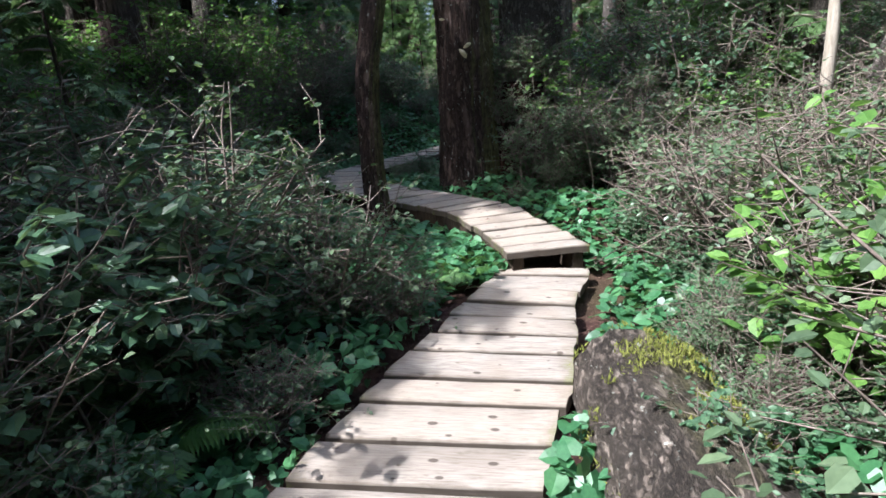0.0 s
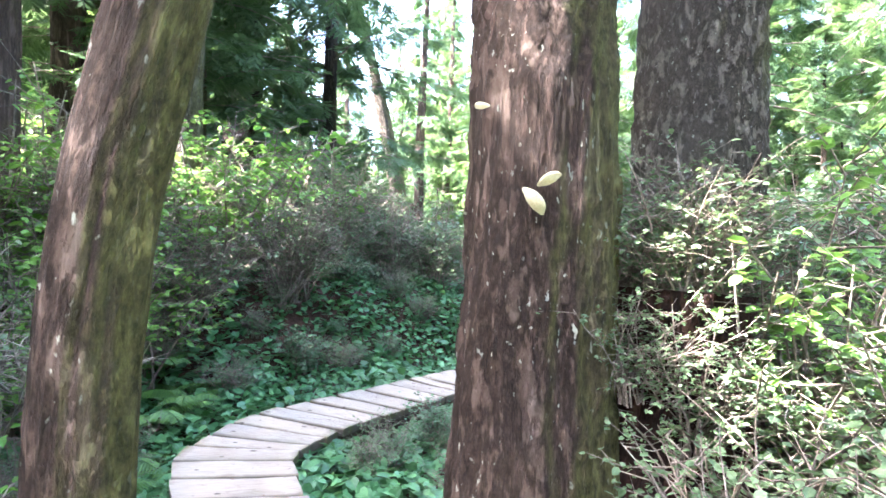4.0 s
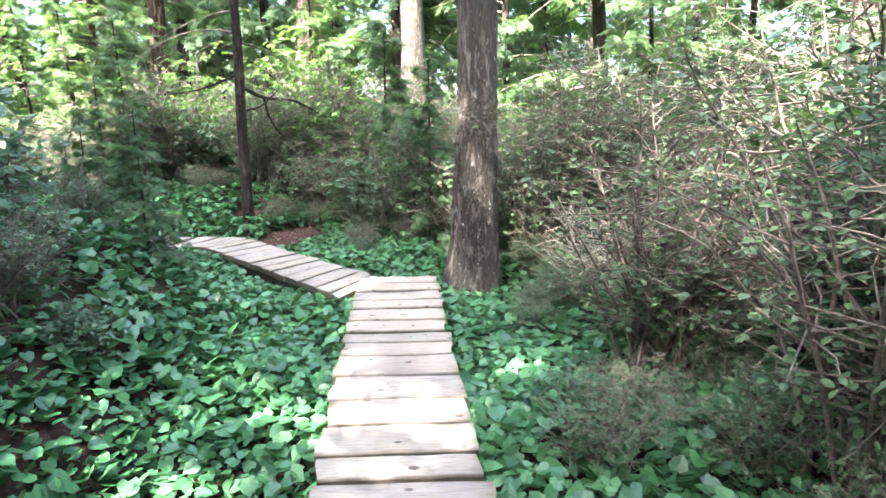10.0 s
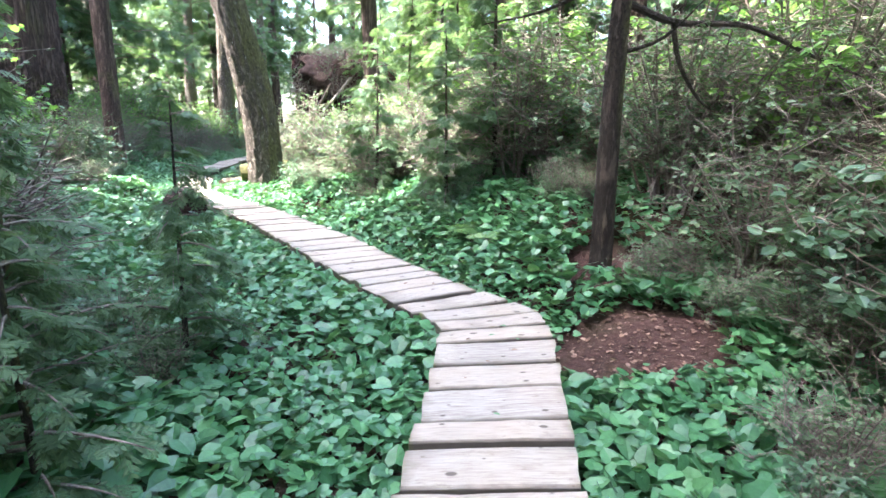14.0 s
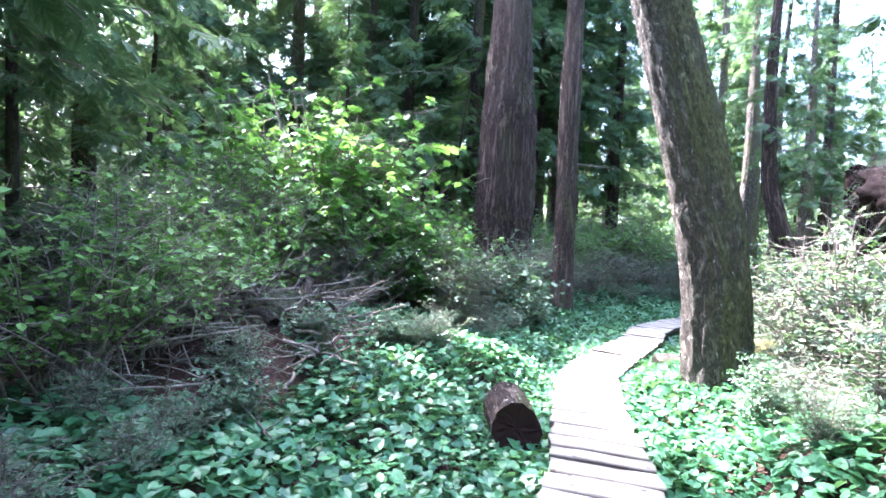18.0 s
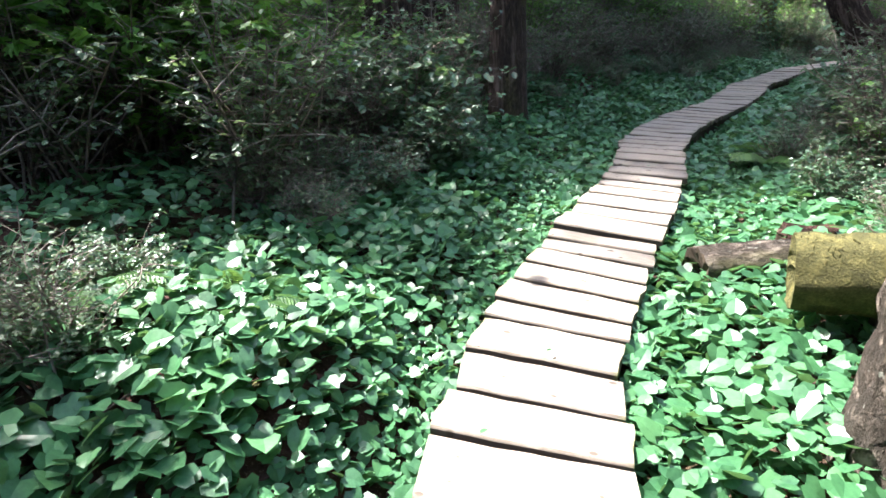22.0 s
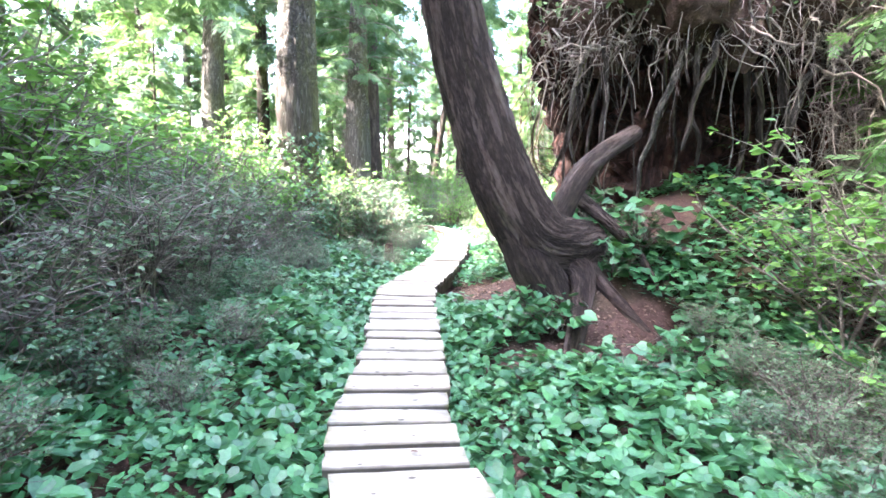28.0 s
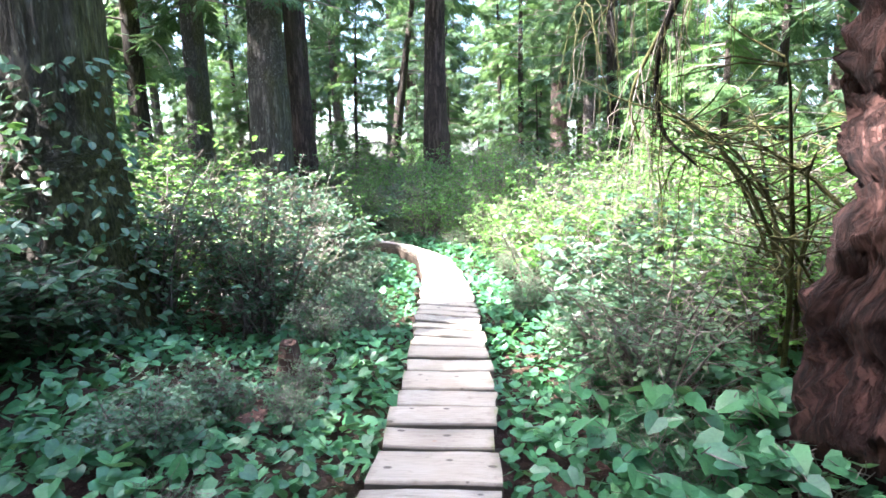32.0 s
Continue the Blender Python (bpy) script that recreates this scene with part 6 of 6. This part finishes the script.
# ---- brush pile of bare branches ----
def dead_branch(at, turn, length, seed, mat="bare", lift=0.3):
    rng = np.random.default_rng(seed)
    t = thing("dead_branch", "bleached crooked dead branch lying in the brush", "branch", at, turn, "dead branches")
    s = np.linspace(0, 1, 8)
    main = np.stack([length * s, 0.10 * length * np.cumsum(rng.normal(0, 0.5, 8)) * 0.5, lift * length * s**1.5 + 0.05 * np.cumsum(rng.normal(0, 0.4, 8)) * 0.4], -1)
    v, f = stems([main], [np.linspace(0.016, 0.005, 8) * (0.6 + 0.4 * length)], 7)
    limb = part("limb", quads_mesh("limb", v, f, MAT[mat], True), t)
    for _ in range(5):
        k = rng.integers(2, 7)
        d = np.array([rng.uniform(0.2, 1), rng.uniform(-1, 1), rng.uniform(-0.1, 0.9)]) * length * 0.32
        v, f = stems([[main[k], main[k] + d * 0.5 + rng.normal(0, 0.03, 3), main[k] + d]], [[0.0075, 0.005, 0.0022]], 5)
        part("side_twig", quads_mesh("side_twig", v, f, MAT[mat], True), limb)


rng = np.random.default_rng(21)
for k in range(110):
    a, r = rng.uniform(0, 6.28), 1.5 * math.sqrt(rng.uniform())
    x, y = -2.5 + r * math.cos(a) * 1.3, 22.7 + r * math.sin(a) * 0.9
    z = float(ground_z(np.array([x]), np.array([y]))[0]) + rng.uniform(0.0, 0.32)
    dead_branch((x, y, z), rng.uniform(0, 360), rng.uniform(0.6, 1.5), 400 + k, "twig" if k % 14 else "bare", rng.uniform(-0.05, 0.18))
for k, (x, y, turn, length, thick) in enumerate([(-1.75, 23.55, 200, 1.3, 0.06), (-1.6, 23.3, 150, 1.0, 0.045), (-2.3, 23.75, 185, 1.5, 0.07), (-1.5, 22.9, 215, 1.1, 0.05), (-1.2, 22.3, 170, 0.9, 0.04), (-2.6, 22.2, 20, 1.2, 0.05)]):
    root = thing("dead_root", "dark twisted dead root jutting from a debris pile", "root", (x, y, float(ground_z(np.array([x]), np.array([y]))[0]) + 0.05), turn, "dead roots")
    u = np.linspace(0, 1, 7)
    line = np.stack([length * u, 0.18 * np.sin(3.5 * u + k) * length, 0.32 * np.sin(2.6 * u + 0.3 * k) * (1 + 0.2 * (k % 3))], -1)
    v, f, _, _ = trunk_arrays(line, thick * (1 - 0.75 * u), 520 + k, sides=14, step=0.05, ridge=0.25)
    part("limb", quads_mesh("limb", v, f, MAT["bark_dark"], True), root)
    fork = [line[3], line[3] + np.array([0.15, 0.22 * (-1)**k, 0.12]), line[3] + np.array([0.34, 0.4 * (-1)**k, 0.10])]
    v, f, _, _ = trunk_arrays(fork, [thick * 0.5, thick * 0.35, thick * 0.12], 540 + k, sides=10, step=0.05, ridge=0.2)
    part("fork", quads_mesh("fork", v, f, MAT["bark_dark"], True), root)
for k in range(22):
    x, y = 5.8 + rng.uniform(-0.7, 0.9), 13.3 + rng.uniform(-0.8, 1.2)
    if y > 13.6 or off_route(np.array([x]), np.array([y]))[0][0] < 1.5:
        continue
    z = float(ground_z(np.array([x]), np.array([y]))[0]) + rng.uniform(0.1, 0.5)
    dead_branch((x, y, z), rng.uniform(0, 360), rng.uniform(0.5, 1.1), 450 + k, "twig" if k % 3 else "bare", rng.uniform(0.1, 0.9))
for k in range(12):
    x, y = 0.1 + rng.uniform(-0.7, 0.9), 29.4 + rng.uniform(-0.8, 1.2)
    z = float(ground_z(np.array([x]), np.array([y]))[0]) + rng.uniform(0.02, 0.2)
    dead_branch((x, y, z), rng.uniform(0, 360), rng.uniform(0.3, 0.7), 480 + k, "twig", rng.uniform(0, 0.4))

# ---- particular shrubs ----
def stand(model, spots_list):
    for x, y, dz, turn, s in spots_list:
        z = float(ground_z(np.array([x]), np.array([y]))[0]) + dz
        copy_thing(model, pose(x, y, z, 0, 0, turn) @ Matrix.Scale(s, 4))
    hide_model(model)


stand(shrub_model("maple_shrub", "tall bright-green broadleaf shrub glowing in the light", "bright", 91, "maple shrubs", height=2.6, spread=1.15, stems_n=26, leaf=MAPLE,
                  leaves_per=8.0, leaf_size=0.125, twigs=10, bare=0.25), [(-6.3, 25.2, 0, 0, 1.75), (-7.3, 24.6, 0, 120, 1.7), (-5.5, 25.5, 0, 220, 1.3), (-6.6, 26.0, 0, 170, 1.6), (-5.8, 24.7, 0, 60, 1.35), (-4.8, 25.8, 0, 40, 0.95), (-4.3, 26.5, 0, 300, 0.75), (-5.2, 26.8, 0, 90, 0.95), (2.6, 29.8, 0.1, 60, 0.85), (1.9, 31.4, 0.1, 10, 0.9), (0.9, 32.2, 0, 200, 0.8)])
stand(shrub_model("dark_salal", "large dark blue-green salal bush at a trunk's foot", "salal", 93, "dark salal bushes", height=1.3, spread=0.85, stems_n=46, leaf=OVAL,
                  leaves_per=8.0, leaf_size=0.095, twigs=10, bare=0.1), [(-4.3, 28.2, 0, 0, 1.0), (-4.9, 27.6, 0, 100, 0.9), (-3.7, 28.1, 0, 200, 0.65), (-8.0, 43.5, 0, 30, 0.7), (-8.9, 44.5, 0, 140, 0.95), (-8.2, 42.9, 0, 80, 1.0), 
                                                                         (-1.2, 4.7, 0, 0, 0.8), (-1.4, 3.6, 0, 70, 1.05), (-2.0, 2.6, 0, 20, 1.1)])
stand(shrub_model("leaf_clump", "clump of broad round green leaves at the root mass", "carpet", 99, "leaf clumps", height=0.42, spread=0.3, stems_n=16, leaf=HEART,
                  leaves_per=3.0, leaf_size=0.11, twigs=2, bare=0.3), [(-4.05, 42.3, 0, 0, 1.0), (-3.75, 42.45, 0, 80, 1.1), (-3.9, 42.75, 0, 150, 1.2), (-3.55, 42.6, 0.05, 200, 1.0), (-4.0, 41.85, 0, 250, 0.8), (-3.65, 42.05, 0, 300, 0.75), (-4.1, 43.1, 0, 30, 1.2), (-3.5, 40.05, 0.05, 10, 1.2), (-3.62, 39.75, 0, 70, 1.0), (-3.35, 40.3, 0.15, 140, 1.2), (-3.85, 39.0, 0, 200, 0.9), (-3.7, 38.75, 0, 260, 0.95), (-4.0, 38.6, 0, 320, 0.9), (-2.95, 39.3, 0.1, 30, 1.0), (-2.75, 39.5, 0.25, 100, 1.1), (-3.2, 40.5, 0.4, 170, 1.1), (-2.7, 38.2, 0, 240, 0.9), (-3.1, 37.8, 0, 300, 1.0)])
stand(shrub_model("leafy_sapling", "sunlit shrub with large light-green oval leaves", "fresh", 95, "leafy saplings", height=1.5, spread=0.5, stems_n=9, leaf=OVAL,
                  leaves_per=5.0, leaf_size=0.105, twigs=8, bare=0.2), [(2.15, 2.9, 0, 30, 1.05), (2.35, 2.25, 0, 250, 1.0), (2.55, 3.15, 0, 0, 1.15), (2.9, 3.7, 0, 90, 1.05), (2.3, 2.3, 0, 180, 1.0), (3.3, 4.5, 0, 40, 0.9), (0.9, 30.3, 0, 200, 0.85)])

# ---- moss, needles and fallen leaves ----
def litter(cx, cy, r, n, seed, size, mat="litter"):
    rng = np.random.default_rng(seed)
    a, q = rng.uniform(0, 6.283, n), r * np.sqrt(rng.uniform(0, 1, n))
    x, y = cx + np.cos(a) * q, cy + np.sin(a) * q
    keep = off_route(x, y)[0] > 0.36
    x, y = x[keep], y[keep]
    n = len(x)
    z = ground_z(x, y) + rng.uniform(0.004, 0.02, n)
    lv, lf = scatter(OVAL, np.stack([x, y, z], -1), rng.uniform(0, 6.283, n), rng.normal(0, 0.25, n), rng.normal(0, 0.3, n), size * rng.uniform(0.4, 1.2, n))
    tagged(new("leaf_litter", quads_mesh("leaf_litter", lv, lf, MAT[mat])), "scattered dry brown leaves on bare soil", "leaf litter", kind="stuff")


for k, (cx, cy, r, n) in enumerate([(-4.3, 40.9, 1.3, 2200), (5.75, 19.1, 0.8, 700), (-3.4, 38.9, 0.9, 900), (-2.5, 22.7, 2.0, 2600), (-6.6, 43.2, 0.5, 120), (1.6, 5.0, 0.5, 90), (-0.2, 29.4, 1.2, 400)]):
    litter(cx, cy, r, n, 600 + k, 0.04)

stand(shrub_model("bare_bush", "tall arching bush of bare mossy stems", "salal", 97, "bare bushes", wood="mosslog", height=3.0, spread=1.3, stems_n=16, leaf=OVAL,
                  leaves_per=0.8, leaf_size=0.06, twigs=9, bare=0.5, arch=1.2), [(-2.7, 43.9, 0, 0, 1.0), (-2.2, 42.9, 0.2, 130, 0.9), (-1.2, 41.6, 0.3, 220, 0.7)])

stand(shrub_model("bare_twig_bush", "dead bush of fanning bare grey twigs", "dull", 99, "dead bushes", wood="bare", height=1.35, spread=0.9, stems_n=46, leaf=OVAL,
                  leaves_per=0.25, leaf_size=0.05, twigs=7, bare=0.6, twist=0.5), [(5.75, 13.45, 0, 0, 1.0), (6.2, 13.1, 0, 100, 0.95), (6.15, 14.2, 0, 200, 0.8), (7.0, 17.2, 0, 40, 0.7), (-8.0, 40.6, 0, 10, 0.9), (-8.6, 41.6, 0, 130, 1.0), (-1.5, 9.8, 0.1, 60, 0.9)])


# ---- a few fallen leaves on the planks ----
rng = np.random.default_rng(700)
run_s = np.concatenate([[0], np.cumsum(np.linalg.norm(np.diff(ROUTE, axis=0), axis=1))])
s = rng.uniform(4.5, run_s[-1] - 6, 70)
x, y = np.interp(s, run_s, ROUTE[:, 0]) + rng.uniform(-0.2, 0.2, 70), np.interp(s, run_s, ROUTE[:, 1]) + rng.uniform(-0.05, 0.05, 70)
for count, mat, label in ((45, "litter", "dry brown leaves and bark bits fallen on the planks"), (25, "carpet", "single green leaves fallen on the planks")):
    k = slice(0, 45) if count == 45 else slice(45, 70)
    lv, lf = scatter(OVAL, np.stack([x[k], y[k], np.full(count, 0.012)], -1), rng.uniform(0, 6.283, count), rng.normal(0, 0.06, count), rng.normal(0, 0.1, count), rng.uniform(0.018, 0.045, count))
    tagged(new("fallen_leaves", quads_mesh("fallen_leaves", lv, lf, MAT[mat])), label, "leaf litter", kind="stuff")
